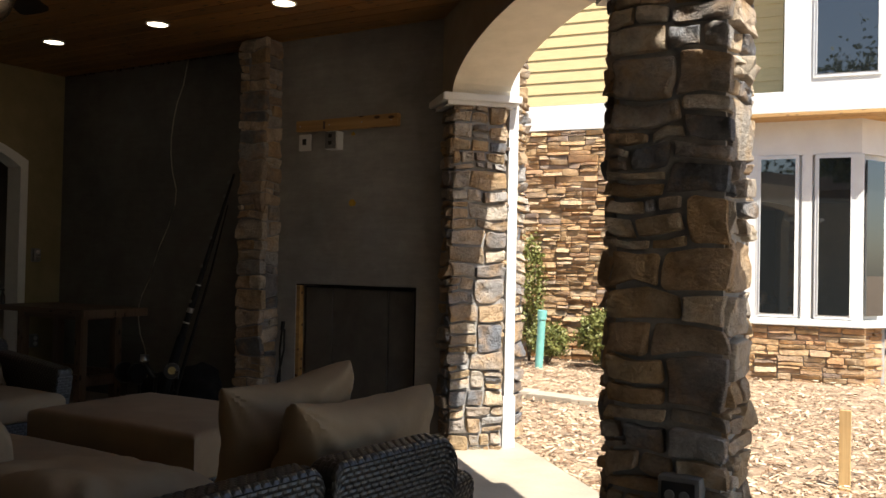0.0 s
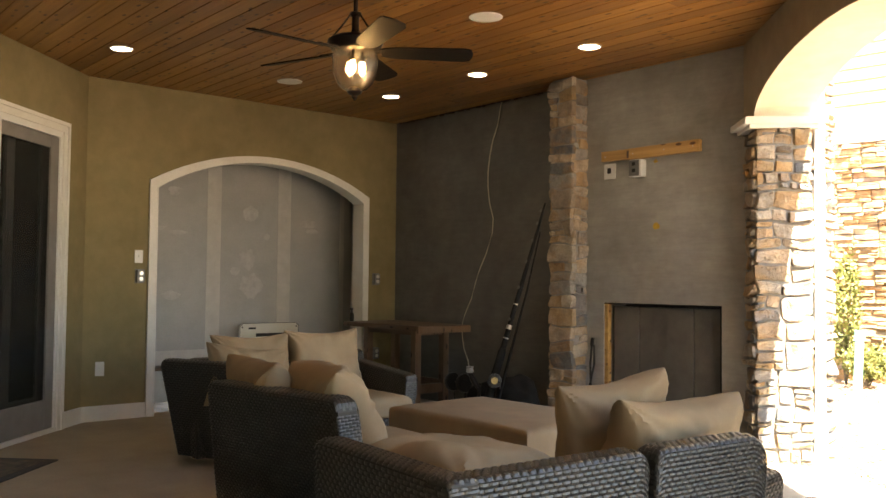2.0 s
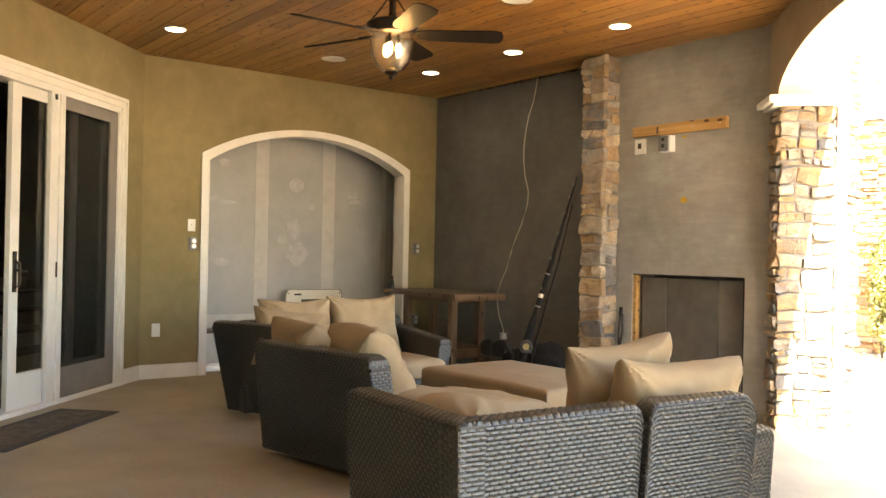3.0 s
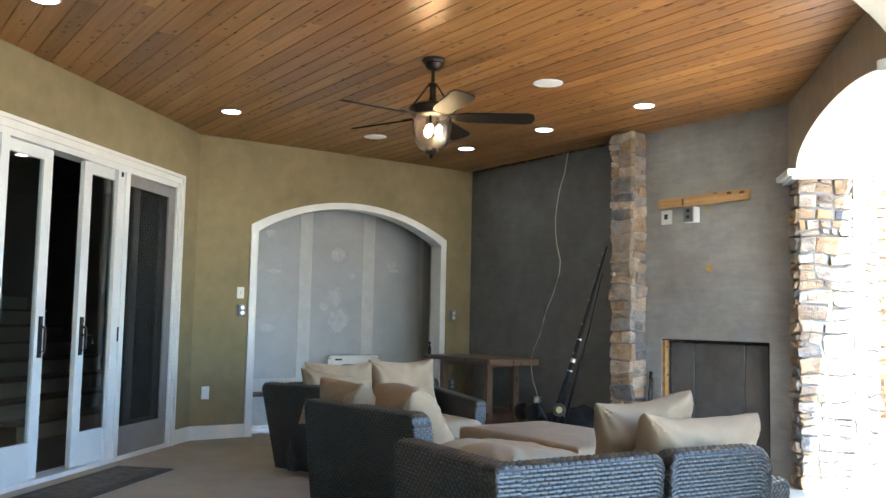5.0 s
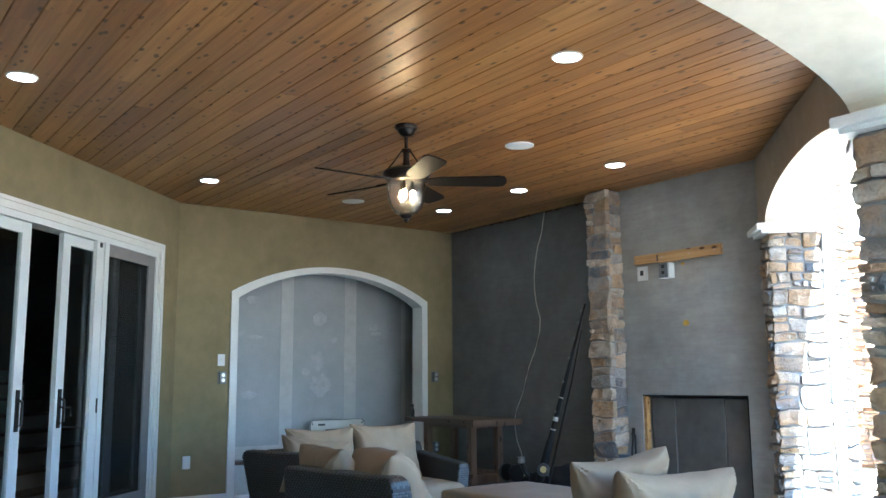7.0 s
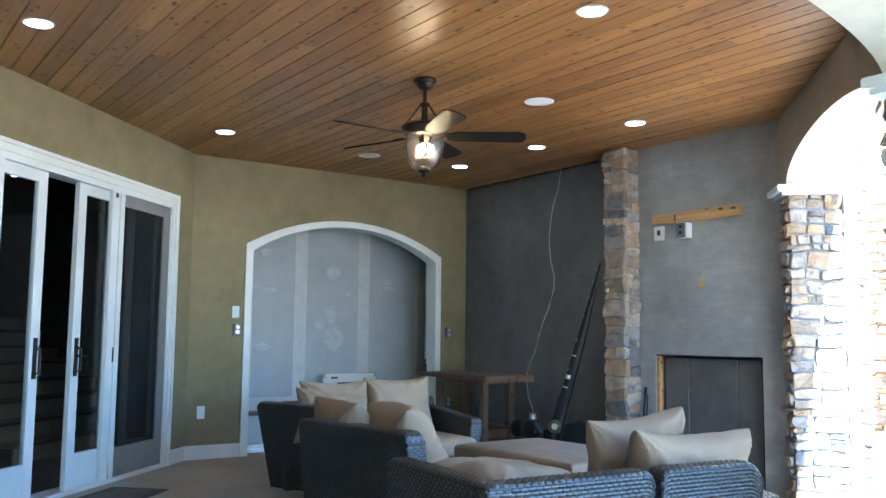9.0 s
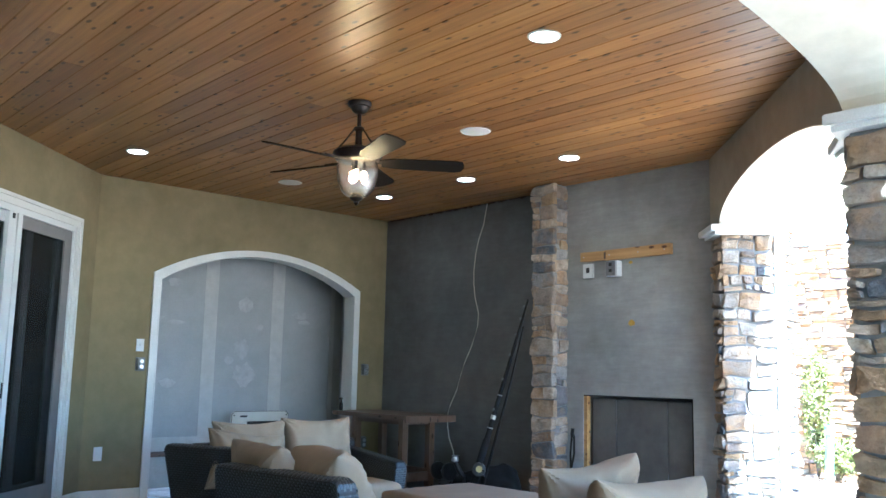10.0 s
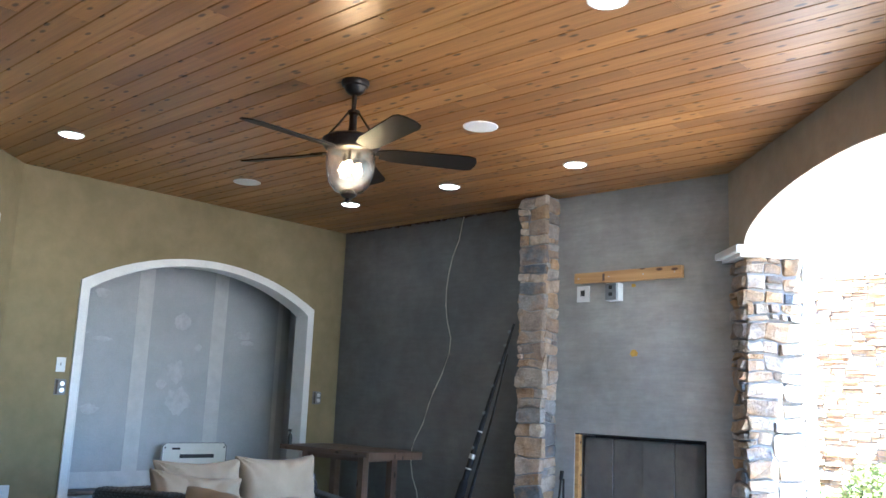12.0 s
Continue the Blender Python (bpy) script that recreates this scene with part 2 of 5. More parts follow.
BULB = lamp_mat("warm_bulb", (1.0, 0.60, 0.25), 8.0)
BOWL = glass_mat("seeded_glass", (0.98, 0.94, 0.88), 0.02)
SEEDNT = BOWL.node_tree
bump(SEEDNT, SEEDNT.nodes["Principled BSDF"], noise_of(SEEDNT, SEEDNT.nodes.new("ShaderNodeTexCoord").outputs["Object"], 45.0), 0.5, 0.006)


# ---- building helpers ----
def thing(name, label="", category="", group="", kind="", at=(0, 0, 0)):
    ob = new(name)
    ob.location = at
    ob.empty_display_size = 0.1
    bpy.context.view_layer.update()
    return tagged(ob, label, category, group, kind)


def link_mesh(name, verts, faces, material, parent=None, label="", smooth=False):
    me = bpy.data.meshes.new(name)
    me.from_pydata([tuple(v) for v in verts], [], [tuple(f) for f in faces])
    if smooth:
        me.polygons.foreach_set("use_smooth", [True] * len(me.polygons))
    me.materials.append(material)
    me.update()
    ob = new(name, me)
    if parent:
        ob.parent = parent
        ob.matrix_parent_inverse = Matrix.Translation(parent_origin(parent)).inverted()
    if label:
        ob["label"] = label
    return ob


def parent_origin(ob):
    return ob.location.copy() if ob.type == "EMPTY" else Vector((0, 0, 0))


def part(name, bm, material, parent=None, label="", smooth=False):
    """Links a bmesh, in world metres, as one mesh under a thing or a part."""
    bmesh.ops.recalc_face_normals(bm, faces=bm.faces)
    me = bpy.data.meshes.new(name)
    bm.to_mesh(me)
    bm.free()
    if smooth:
        me.polygons.foreach_set("use_smooth", [True] * len(me.polygons))
        me.set_sharp_from_angle(angle=radians(40))
    me.materials.append(material)
    ob = new(name, me)
    if parent:
        ob.parent = parent
        ob.matrix_parent_inverse = Matrix.Translation(parent_origin(parent)).inverted()
    if label:
        ob["label"] = label
    return ob


def box_bm(x0, x1, y0, y1, z0, z1, bevel=0.0, m=None, bm=None, seg=2):
    bm = bm or bmesh.new()
    vs = [bm.verts.new((x, y, z)) for x in (x0, x1) for y in (y0, y1) for z in (z0, z1)]
    quads = ((0, 1, 3, 2), (4, 6, 7, 5), (0, 4, 5, 1), (2, 3, 7, 6), (0, 2, 6, 4), (1, 5, 7, 3))
    fs = [bm.faces.new([vs[i] for i in q]) for q in quads]
    if bevel:
        edges = list({e for f in fs for e in f.edges})
        got = bmesh.ops.bevel(bm, geom=edges, offset=bevel, segments=seg, affect="EDGES", profile=0.7)
        vs = list({v for f in got["faces"] for v in f.verts} | {v for v in vs if v.is_valid})
    if m:
        bmesh.ops.transform(bm, matrix=m, verts=[v for v in vs if v.is_valid])
    return bm


def prism_bm(outline, z0, z1, bm=None, bevel=0.0):
    """An upright prism over a flat outline of x, y."""
    bm = bm or bmesh.new()
    low = [bm.verts.new((x, y, z0)) for x, y in outline]
    top = [bm.verts.new((x, y, z1)) for x, y in outline]
    n = len(outline)
    fs = [bm.faces.new(low[::-1]), bm.faces.new(top)]
    fs += [bm.faces.new((low[i], low[(i + 1) % n], top[(i + 1) % n], top[i])) for i in range(n)]
    if bevel:
        bmesh.ops.bevel(bm, geom=list({e for f in fs for e in f.edges}), offset=bevel, segments=2, affect="EDGES")
    return bm


def slab_bm(outline, origin, along, up, deep, bm=None):
    """A slab with the outline in (along, up) from the origin, thick by the vector deep."""
    bm = bm or bmesh.new()
    o, a, u, d = Vector(origin), Vector(along), Vector(up), Vector(deep)
    front = [bm.verts.new(o + a * x + u * z) for x, z in outline]
    back = [bm.verts.new(o + a * x + u * z + d) for x, z in outline]
    n = len(outline)
    bm.faces.new(front)
    bm.faces.new(back[::-1])
    for i in range(n):
        bm.faces.new((front[i], back[i], back[(i + 1) % n], front[(i + 1) % n]))
    return bm


def lathe_bm(profile, centre, n=28, bm=None, m=None):
    """A turned shape from (radius, height) pairs round an upright axis."""
    bm = bm or bmesh.new()
    c = Vector(centre)
    rings = []
    for r, z in profile:
        rings.append([bm.verts.new(c + Vector((max(r, 1e-4) * math.cos(2 * math.pi * i / n), max(r, 1e-4) * math.sin(2 * math.pi * i / n), z))) for i in range(n)])
    for a, b in zip(rings, rings[1:]):
        for i in range(n):
            bm.faces.new((a[i], a[(i + 1) % n], b[(i + 1) % n], b[i]))
    bm.faces.new(rings[0][::-1])
    bm.faces.new(rings[-1])
    if m:
        bmesh.ops.transform(bm, matrix=m, verts=[v for r in rings for v in r])
    return bm


def tube_bm(points, radius, n=10, bm=None):
    """A round rod along points; radius may be one number or one for each point."""
    bm = bm or bmesh.new()
    pts = [Vector(p) for p in points]
    rad = radius if isinstance(radius, (list, tuple)) else [radius] * len(pts)
    rings = []
    for i, p in enumerate(pts):
        d = (pts[min(i + 1, len(pts) - 1)] - pts[max(i - 1, 0)]).normalized()
        side = d.cross(Vector((0, 0, 1)) if abs(d.z) < 0.9 else Vector((1, 0, 0))).normalized()
        up = side.cross(d)
        rings.append([bm.verts.new(p + rad[i] * (side * math.cos(2 * math.pi * k / n) + up * math.sin(2 * math.pi * k / n))) for k in range(n)])
    for a, b in zip(rings, rings[1:]):
        for k in range(n):
            bm.faces.new((a[k], a[(k + 1) % n], b[(k + 1) % n], b[k]))
    bm.faces.new(rings[0][::-1])
    bm.faces.new(rings[-1])
    return bm


def ns(n, s):
    """Plan place from the two diagonal axes: n towards the garden, s along the arcade."""
    return (0.70710678 * (n + s), 0.70710678 * (n - s))


N_OUT = Vector((0.70710678, 0.70710678, 0))
S_ALONG = Vector((0.70710678, -0.70710678, 0))
UP = Vector((0, 0, 1))


# ---- stone facing ----
def split_rect(x, y, w, h, rng, big):
    """Cuts a face into an uneven ashlar of stones."""
    mw, mh = big
    k = rng.choice((0.5, 0.8, 1.0, 1.2, 1.6)) * rng.uniform(0.85, 1.15)
    if w > mw * k and w / mw >= h / mh * rng.uniform(0.85, 1.7):
        f = rng.uniform(0.32, 0.68)
        return split_rect(x, y, w * f, h, rng, big) + split_rect(x + w * f, y, w * (1 - f), h, rng, big)
    if h > mh * k:
        f = rng.uniform(0.32, 0.68)
        return split_rect(x, y, w, h * f, rng, big) + split_rect(x, y + h * f, w, h * (1 - f), rng, big)
    if w > mw * 1.5:
        f = rng.uniform(0.4, 0.6)
        return split_rect(x, y, w * f, h, rng, big) + split_rect(x + w * f, y, w * (1 - f), h, rng, big)
    return [(x, y, w, h)]


def bent(x, z, seed, amount):
    """Joints wander: shifts a place of the face by a smooth random field."""
    p, f = Vector((x * 5.0, z * 5.0, seed * 3.7)), Vector((x * 17.0, z * 17.0, seed * 5.1))
    return (x + amount * (noise.noise(p) + 0.32 * noise.noise(f)), z + amount * (noise.noise(p + Vector((50, 20, 0))) + 0.32 * noise.noise(f + Vector((9, 31, 0)))))


def stone_mesh(x0, z0, w, h, depth, rng, joint, rugged, seed, wander):
    """One split stone, lying in its own plane: x along, y out, z up, about its centre."""
    a, b = w / 2 - joint, h / 2 - joint
    r = min(a, b) * rng.uniform(0.1, 0.42)
    cx0, cz0 = x0 + w / 2, z0 + h / 2
    ring = []
    for cx, cz, a0 in ((a - r, b - r, 0), (-a + r, b - r, 90), (-a + r, -b + r, 180), (a - r, -b + r, 270)):
        for k in range(4):
            t = radians(a0 + 30 * k)
            px, pz = bent(cx0 + cx + r * math.cos(t), cz0 + cz + r * math.sin(t), seed, wander)
            ring.append((px - cx0, pz - cz0))
        mx, mz = ((0, b), (-a, 0), (0, -b), (a, 0))[a0 // 90]
        px, pz = bent(cx0 + mx, cz0 + mz, seed, wander)
        ring.append((px - cx0, pz - cz0))
    n = len(ring)
    tilt_x, tilt_z = rng.uniform(-0.3, 0.3) * depth, rng.uniform(-0.35, 0.25) * depth
    verts, faces = [], []
    levels = ((1.0, -0.03), (1.0, depth * 0.6), (0.975, depth * 0.88), (0.90, depth * 0.98), (0.5, depth))
    for scale, out in levels:
        for x, z in ring:
            y = out
            if out > 0:
                chip = noise.noise(Vector((x * scale * 16 + cx0 * 9, z * scale * 16 + cz0 * 9, seed + out * 30)))
                y += (tilt_x * x / a + tilt_z * z / b) * scale * min(1.0, out / depth) + rugged * 1.5 * chip
            verts.append((x * scale, y, z * scale))
    verts.append((0, depth + rugged * noise.noise(Vector((cx0 * 9, cz0 * 9, seed))), 0))
    for k in range(len(levels) - 1):
        for i in range(n):
            j = (i + 1) % n
            faces.append((k * n + i, k * n + j, (k + 1) * n + j, (k + 1) * n + i))
    for i in range(n):
        faces.append(((len(levels) - 1) * n + i, (len(levels) - 1) * n + (i + 1) % n, len(levels) * n))
    return verts, [f[::-1] for f in faces]


def face_stones(parent, origin, along, out, width, height, seed, big=(0.24, 0.15), depth=(0.018, 0.044), joint=0.0085, material=None, rugged=0.014, name="stone", wander=0.034):
    """Faces a stretch of wall with single stones."""
    rng = random.Random(seed)
    o, a, d = Vector(origin), Vector(along).normalized(), Vector(out).normalized()
    turn = Matrix(((a.x, d.x, 0, 0), (a.y, d.y, 0, 0), (a.z, d.z, 1, 0), (0, 0, 0, 1)))
    for x, y, w, h in split_rect(0, 0, width, height, rng, big):
        verts, faces = stone_mesh(x, y, w, h, rng.uniform(*depth), rng, joint, rugged, seed, wander)
        me = bpy.data.meshes.new(name)
        me.from_pydata(verts, [], faces)
        me.polygons.foreach_set("use_smooth", [True] * len(me.polygons))
        me.set_sharp_from_angle(angle=radians(20))
        me.materials.append(material or STONE)
        ob = new(name, me)
        ob.parent = parent
        ob.matrix_parent_inverse = Matrix.Translation(parent_origin(parent)).inverted()
        ob.matrix_basis = Matrix.Translation(o + a * (x + w / 2) + UP * (y + h / 2)) @ turn


# ---- structure ----
CEIL = 3.06
XW, YL, YP = -7.575, 5.75, 5.655      # niche wall, grey wall, chimney panel
ND, NA, NB = -3.72, 1.77, 2.18        # door wall, arcade inside and outside
A1S, A1E = -5.93, -3.45               # first arch along the arcade
XA, XB, YJ = -1.0, -0.56, 3.26        # second arch wall inside, outside, jamb
A2C, A2A, A2B, SPRING = 1.15, 2.15, 0.36, 2.465


def setting(name, bm, material, label, category):
    return tagged(part(name, bm, material), label, category, kind="structure")


# floor slab, garden and lawn
slab = [ns(2.36, -6.35), ns(2.36, -2.7), (0.2, 3.45), (4.5, 3.45), (4.5, -6.0), (-1.0, -6.0), ns(ND - 0.15, -1.6), ns(ND - 0.15, -6.6), (XW - 0.2, 2.2), (XW - 0.2, 5.95), (-3.4, 5.95)]
setting("floor", prism_bm(slab, -0.16, 0.0), CONCRETE, "stained tan-grey concrete porch slab with worn patches", "floor")
gb = bmesh.new()
bmesh.ops.create_grid(gb, x_segments=150, y_segments=150, size=1.0)
for v in gb.verts:
    u, w = v.co.x, v.co.y
    x, y = 14 * u + 600 * u ** 7, 14 * w + 600 * w ** 7
    z = -0.10 + 0.035 * noise.noise((x * 0.9, y * 0.9, 0)) + 0.02 * noise.noise((x * 4, y * 4, 3))
    v.co = (x - 1.5, y + 6.0, z - 0.03)
setting("ground", gb, MULCH, "brown shredded bark mulch ground around the house", "ground")

# niche wall with the arched opening
NI0, NI1, NIZ, NIR = 2.955, 5.30, 2.13, 0.33


def arch_line(c, a, z0, b, n=24, power=2.0):
    return [(c + a * math.cos(math.pi * i / n), z0 + b * math.sin(math.pi * i / n)) for i in range(n + 1)]


def segment_line(x0, x1, z0, rise, n=20):
    """A flat circular arch from right to left."""
    half = (x1 - x0) / 2
    r = (half * half + rise * rise) / (2 * rise)
    t = math.asin(half / r)
    c = (x0 + x1) / 2
    return [(c + r * math.sin(t - 2 * t * i / n), z0 + rise - r + r * math.cos(t - 2 * t * i / n)) for i in range(n + 1)]


def wall_with_arch(x0, x1, top, curve, base=0.0):
    """Outline of a wall with an opening from the floor, whose head is the curve from right to left."""
    r, l = curve[0], curve[-1]
    return [(x0, base), (l[0], base)] + curve[::-1] + [(r[0], base), (x1, base), (x1, top), (x0, top)]


YC = 2.285
head = segment_line(NI0, NI1, NIZ, NIR)
setting("wall_niche", slab_bm(wall_with_arch(YC - 0.1, YL, CEIL + 0.05, head), (XW, 0, 0), (0, 1, 0), UP, (-0.14, 0, 0)), OCHRE, "mottled ochre stucco wall with an arched opening", "wall")
outer = segment_line(NI0 - 0.066, NI1 + 0.066, NIZ + 0.055, NIR)
ring = [(NI0 - 0.066, 0.0)] + outer[::-1] + [(NI1 + 0.066, 0.0), (NI1, 0.0)] + head + [(NI0, 0.0)]
bm = slab_bm(ring, (XW + 0.022, 0, 0), (0, 1, 0), UP, (-0.022, 0, 0))
setting("trim_niche", bm, WHITE, "white painted arched casing round the niche", "trim")
inner = [(NI0, 0.0)] + head[::-1] + [(NI1, 0.0), (NI1 - 0.012, 0.0)] + [(min(max(y, NI0 + 0.012), NI1 - 0.012), z - 0.012) for y, z in head] + [(NI0 + 0.012, 0.0)]
setting("trim_niche_reveal", slab_bm(inner, (XW + 0.024, 0, 0), (0, 1, 0), UP, (-0.20, 0, 0)), WHITE, "white painted reveal lining the niche opening", "trim")

# bare drywall alcove behind the arch
XN = -8.47
setting("wall_alcove_back", box_bm(XN - 0.1, XN, 2.3, 5.86, 0, CEIL), DRYWALL, "bare grey drywall with taped joints and putty patches", "wall")
setting("wall_alcove_side", box_bm(XN, XW - 0.145, 5.755, 5.85, 0, CEIL), DRYWALL, "bare grey drywall side of the alcove", "wall")
setting("wall_alcove_side_near", box_bm(XN, XW - 0.145, 2.38, 2.48, 0, CEIL), DRYWALL, "bare grey drywall side of the alcove", "wall")
setting("ceiling_alcove", box_bm(XN, XW - 0.145, 2.48, 5.755, 2.62, 2.7), DRYWALL, "bare grey drywall ceiling of the alcove", "ceiling")
for i, (y0, y1) in enumerate(((3.885, 4.045), (4.745, 4.91), (5.585, 5.645))):
    setting("joint_tape_%d" % (i + 1), box_bm(XN, XN + 0.004, y0, y1, 0.50, 2.62), PUTTY, "pale vertical band of joint compound", "drywall joint")
rng = random.Random(5)
blots = ((3.52, 2.2, 0.16, 0.10), (3.28, 1.80, 0.34, 0.06), (3.55, 1.76, 0.24, 0.05), (4.40, 2.0, 0.2, 0.17), (4.36, 1.50, 0.22, 0.26), (4.42, 1.20, 0.28, 0.28), (4.22, 1.36, 0.12, 0.1), (5.15, 1.92, 0.26, 0.10), (5.2, 1.84, 0.2, 0.06), (3.5, 1.1, 0.22, 0.10), (4.6, 1.75, 0.1, 0.08))
for y, z, w, h in blots:
    pts = [(y + w / 2 * math.cos(k * 0.2618) * rng.uniform(0.75, 1.1), z + h / 2 * math.sin(k * 0.2618) * rng.uniform(0.7, 1.15)) for k in range(24)]
    tagged(part("putty_patch", slab_bm(pts, (XN, 0, 0), (0, 1, 0), UP, (0.003, 0, 0)), SMEAR), "pale putty patch smeared on the drywall", "putty patch", "putty patches", "structure")
setting("alcove_ledge", box_bm(XN, XN + 0.20, 2.48, 5.755, 0.335, 0.372, 0.004), BENCH_WOOD, "narrow brown wooden ledge along the alcove", "ledge")
setting("alcove_skirting", box_bm(XN, XN + 0.05, 2.48, 5.755, 0.0, 0.33), PUTTY, "white primed lower board of the alcove", "trim")
setting("alcove_putty_band", box_bm(XN, XN + 0.005, 2.48, 5.755, 0.376, 0.52), PUTTY, "white band of joint compound above the ledge", "drywall joint")

# grey base-coat walls
setting("wall_grey", box_bm(XW - 0.14, -4.78, YL, YL + 0.2, 0, CEIL + 0.05), GREY_STUCCO, "rough dark grey cement base coat wall, unfinished", "wall")
FX0, FX1, FZ = -4.48, -3.34, 1.105
cp = [(-4.79, 0), (FX0, 0), (FX0, FZ), (FX1, FZ), (FX1, 0), (-3.06, 0), (-3.06, CEIL + 0.05), (-4.79, CEIL + 0.05)]
setting("wall_chimney", slab_bm(cp, (0, YP, 0), (1, 0, 0), UP, (0, 0.3, 0)), CHIMNEY_STUCCO, "combed grey cement chimney face around a firebox", "wall")

# arcade wall with the first arch, and its pillars
e1 = arch_line((A1S + A1E) / 2, (A1E - A1S) / 2, SPRING, 0.27)
o1 = [(A1S - 0.5, SPRING), *e1[::-1], (A1E + 0.34, SPRING), (A1E + 0.34, CEIL + 0.05), (A1S - 0.5, CEIL + 0.05)]
setting("wall_arcade", slab_bm(o1, N_OUT * NA, S_ALONG, UP, N_OUT * (NB - NA)), TAUPE, "taupe stucco wall over the garden arch", "wall")
setting("soffit_arcade", slab_bm([(s, z) for s, z in e1] + [(A1S + 0.004 + (s - A1S) * ((A1E - A1S - 0.008) / (A1E - A1S)), z - 0.006) for s, z in e1[::-1]], N_OUT * (NA - 0.004), S_ALONG, UP, N_OUT * (NB - NA + 0.008)), CREAM, "smooth cream stucco soffit of the garden arch", "soffit")

# second arch wall, which the camera looks through
e2 = arch_line(A2C, A2A, SPRING, A2B, 32)
o2 = [(-5.0, 0), (A2C - A2A, 0), *e2[::-1], (YJ + 0.3, SPRING), (YJ + 0.3, CEIL + 0.05), (-5.0, CEIL + 0.05)]
setting("wall_porch_arch", slab_bm(o2, (XA, 0, 0), (0, 1, 0), UP, (XB - XA, 0, 0)), CREAM, "cream stucco wall with a wide elliptical arch", "wall")

# door wall
DS0, DS1, DZ = -6.555, -3.15, 2.485
dw = [(-7.02, 0), (DS0, 0), (DS0, DZ), (DS1, DZ), (DS1, 0), (0.55, 0), (0.55, CEIL + 0.05), (-7.02, CEIL + 0.05)]
setting("wall_door", slab_bm(dw, N_OUT * ND, S_ALONG, UP, N_OUT * -0.16), OCHRE, "mottled ochre stucco wall with tall patio doors", "wall")
setting("wall_south", box_bm(-2.6, XA, -3.1, -2.95, 0, CEIL + 0.05), OCHRE, "plain ochre stucco end wall", "wall")
tw = 0.085
tr = [(DS0 - tw, 0), (DS0, 0), (DS0, DZ), (DS1, DZ), (DS1, 0), (DS1 + tw, 0), (DS1 + tw, DZ + tw), (DS0 - tw, DZ + tw)]
bm = slab_bm(tr, N_OUT * (ND + 0.024), S_ALONG, UP, N_OUT * -0.024)
lip = [(DS0 - tw, 0), (DS0 - tw + 0.03, 0), (DS0 - tw + 0.03, DZ + tw - 0.03), (DS1 + tw - 0.03, DZ + tw - 0.03), (DS1 + tw - 0.03, 0), (DS1 + tw, 0), (DS1 + tw, DZ + tw), (DS0 - tw, DZ + tw)]
slab_bm(lip, N_OUT * (ND + 0.036), S_ALONG, UP, N_OUT * -0.012, bm)
setting("trim_door", bm, WHITE, "white painted casing round the patio doors", "trim")
# skirting
setting("baseboard_niche", box_bm(XW, XW + 0.018, YC + 0.015, NI0 - 0.068, 0, 0.135, 0.003), WHITE, "white painted baseboard", "baseboard")
bs = bmesh.new()
slab_bm([(-6.97, 0), (DS0 - tw, 0), (DS0 - tw, 0.135), (-6.97, 0.135)], N_OUT * (ND + 0.018), S_ALONG, UP, N_OUT * -0.018, bs)
setting("baseboard_door", bs, WHITE, "white painted baseboard", "baseboard")
setting("baseboard_niche_far", box_bm(XW, XW + 0.018, NI1 + 0.068, YL, 0, 0.135, 0.003), WHITE, "white painted baseboard", "baseboard")

# ceiling of cedar planks, all in one mesh
rng = random.Random(11)
bm = bmesh.new()
y, PW = YL - 0.002, 0.137
while y > -2.95:
    y0, y1 = y - PW, y
    ym = (y0 + y1) / 2
    left = max(XW - 0.05, -5.261 - ym - 0.12)
    right = min(XA + 0.05, 2.503 - ym + 0.16)
    x = left
    while x < right - 0.01:
        x2 = min(right, x + rng.uniform(1.2, 3.6))
        if right - x2 < 0.4:
            x2 = right
        dz = rng.uniform(0, 0.0015)
        g = 0.002
        b0 = [(x + 0.0008, y0 + 0.008, CEIL + dz), (x2 - 0.0008, y0 + 0.008, CEIL + dz), (x2 - 0.0008, y1 - g, CEIL + dz), (x + 0.0008, y1 - g, CEIL + dz)]
        t0 = [(x + 0.0008, y0, CEIL + 0.0095), (x2 - 0.0008, y0, CEIL + 0.0095), (x2 - 0.0008, y1, CEIL + 0.0095), (x + 0.0008, y1, CEIL + 0.0095)]
        vb, vt = [bm.verts.new(p) for p in b0], [bm.verts.new(p) for p in t0]
        bm.faces.new(vb[::-1])
        for i in range(4):
            bm.faces.new((vb[i], vb[(i + 1) % 4], vt[(i + 1) % 4], vt[i]))
        x = x2
    y -= PW
me = bpy.data.meshes.new("ceiling")
bm.to_mesh(me)
bm.free()
me.materials.append(CEDAR)
tagged(new("ceiling", me), "knotty cedar tongue-and-groove plank ceiling, warm stain", "ceiling", kind="structure")
roof = [ns(NB - 0.02, -6.6), ns(NB - 0.02, -3.2), (XB + 0.25, 3.6), (XB + 0.25, -5.0), (-2.0, -5.0), ns(ND - 4.5, -1.4), ns(ND - 4.5, -7.5), (XN - 0.2, 2.2), (XN - 0.2, 6.1), (-3.3, 6.1)]
setting("roof", prism_bm(roof, CEIL + 0.012, CEIL + 0.30), SHINGLE, "dark flat roof deck over the porch", "roof")
# out-of-view slab, added to keep direct sun off the seats and dim the porch
setting("sun_block_roof", box_bm(XB + 0.26, 3.9, -5.0, 2.85, CEIL + 0.1, CEIL + 0.26), SHINGLE, "unseen plain slab added over the outer patio to block sun", "roof")
# added wall, never in view: holds back southern light from the seats and door side
setting("light_block_wall", box_bm(XB + 0.002, 4.4, -1.25, -1.1, 0, CEIL + 0.09), TAUPE, "unseen plain taupe wall added to cut light from the south", "wall")
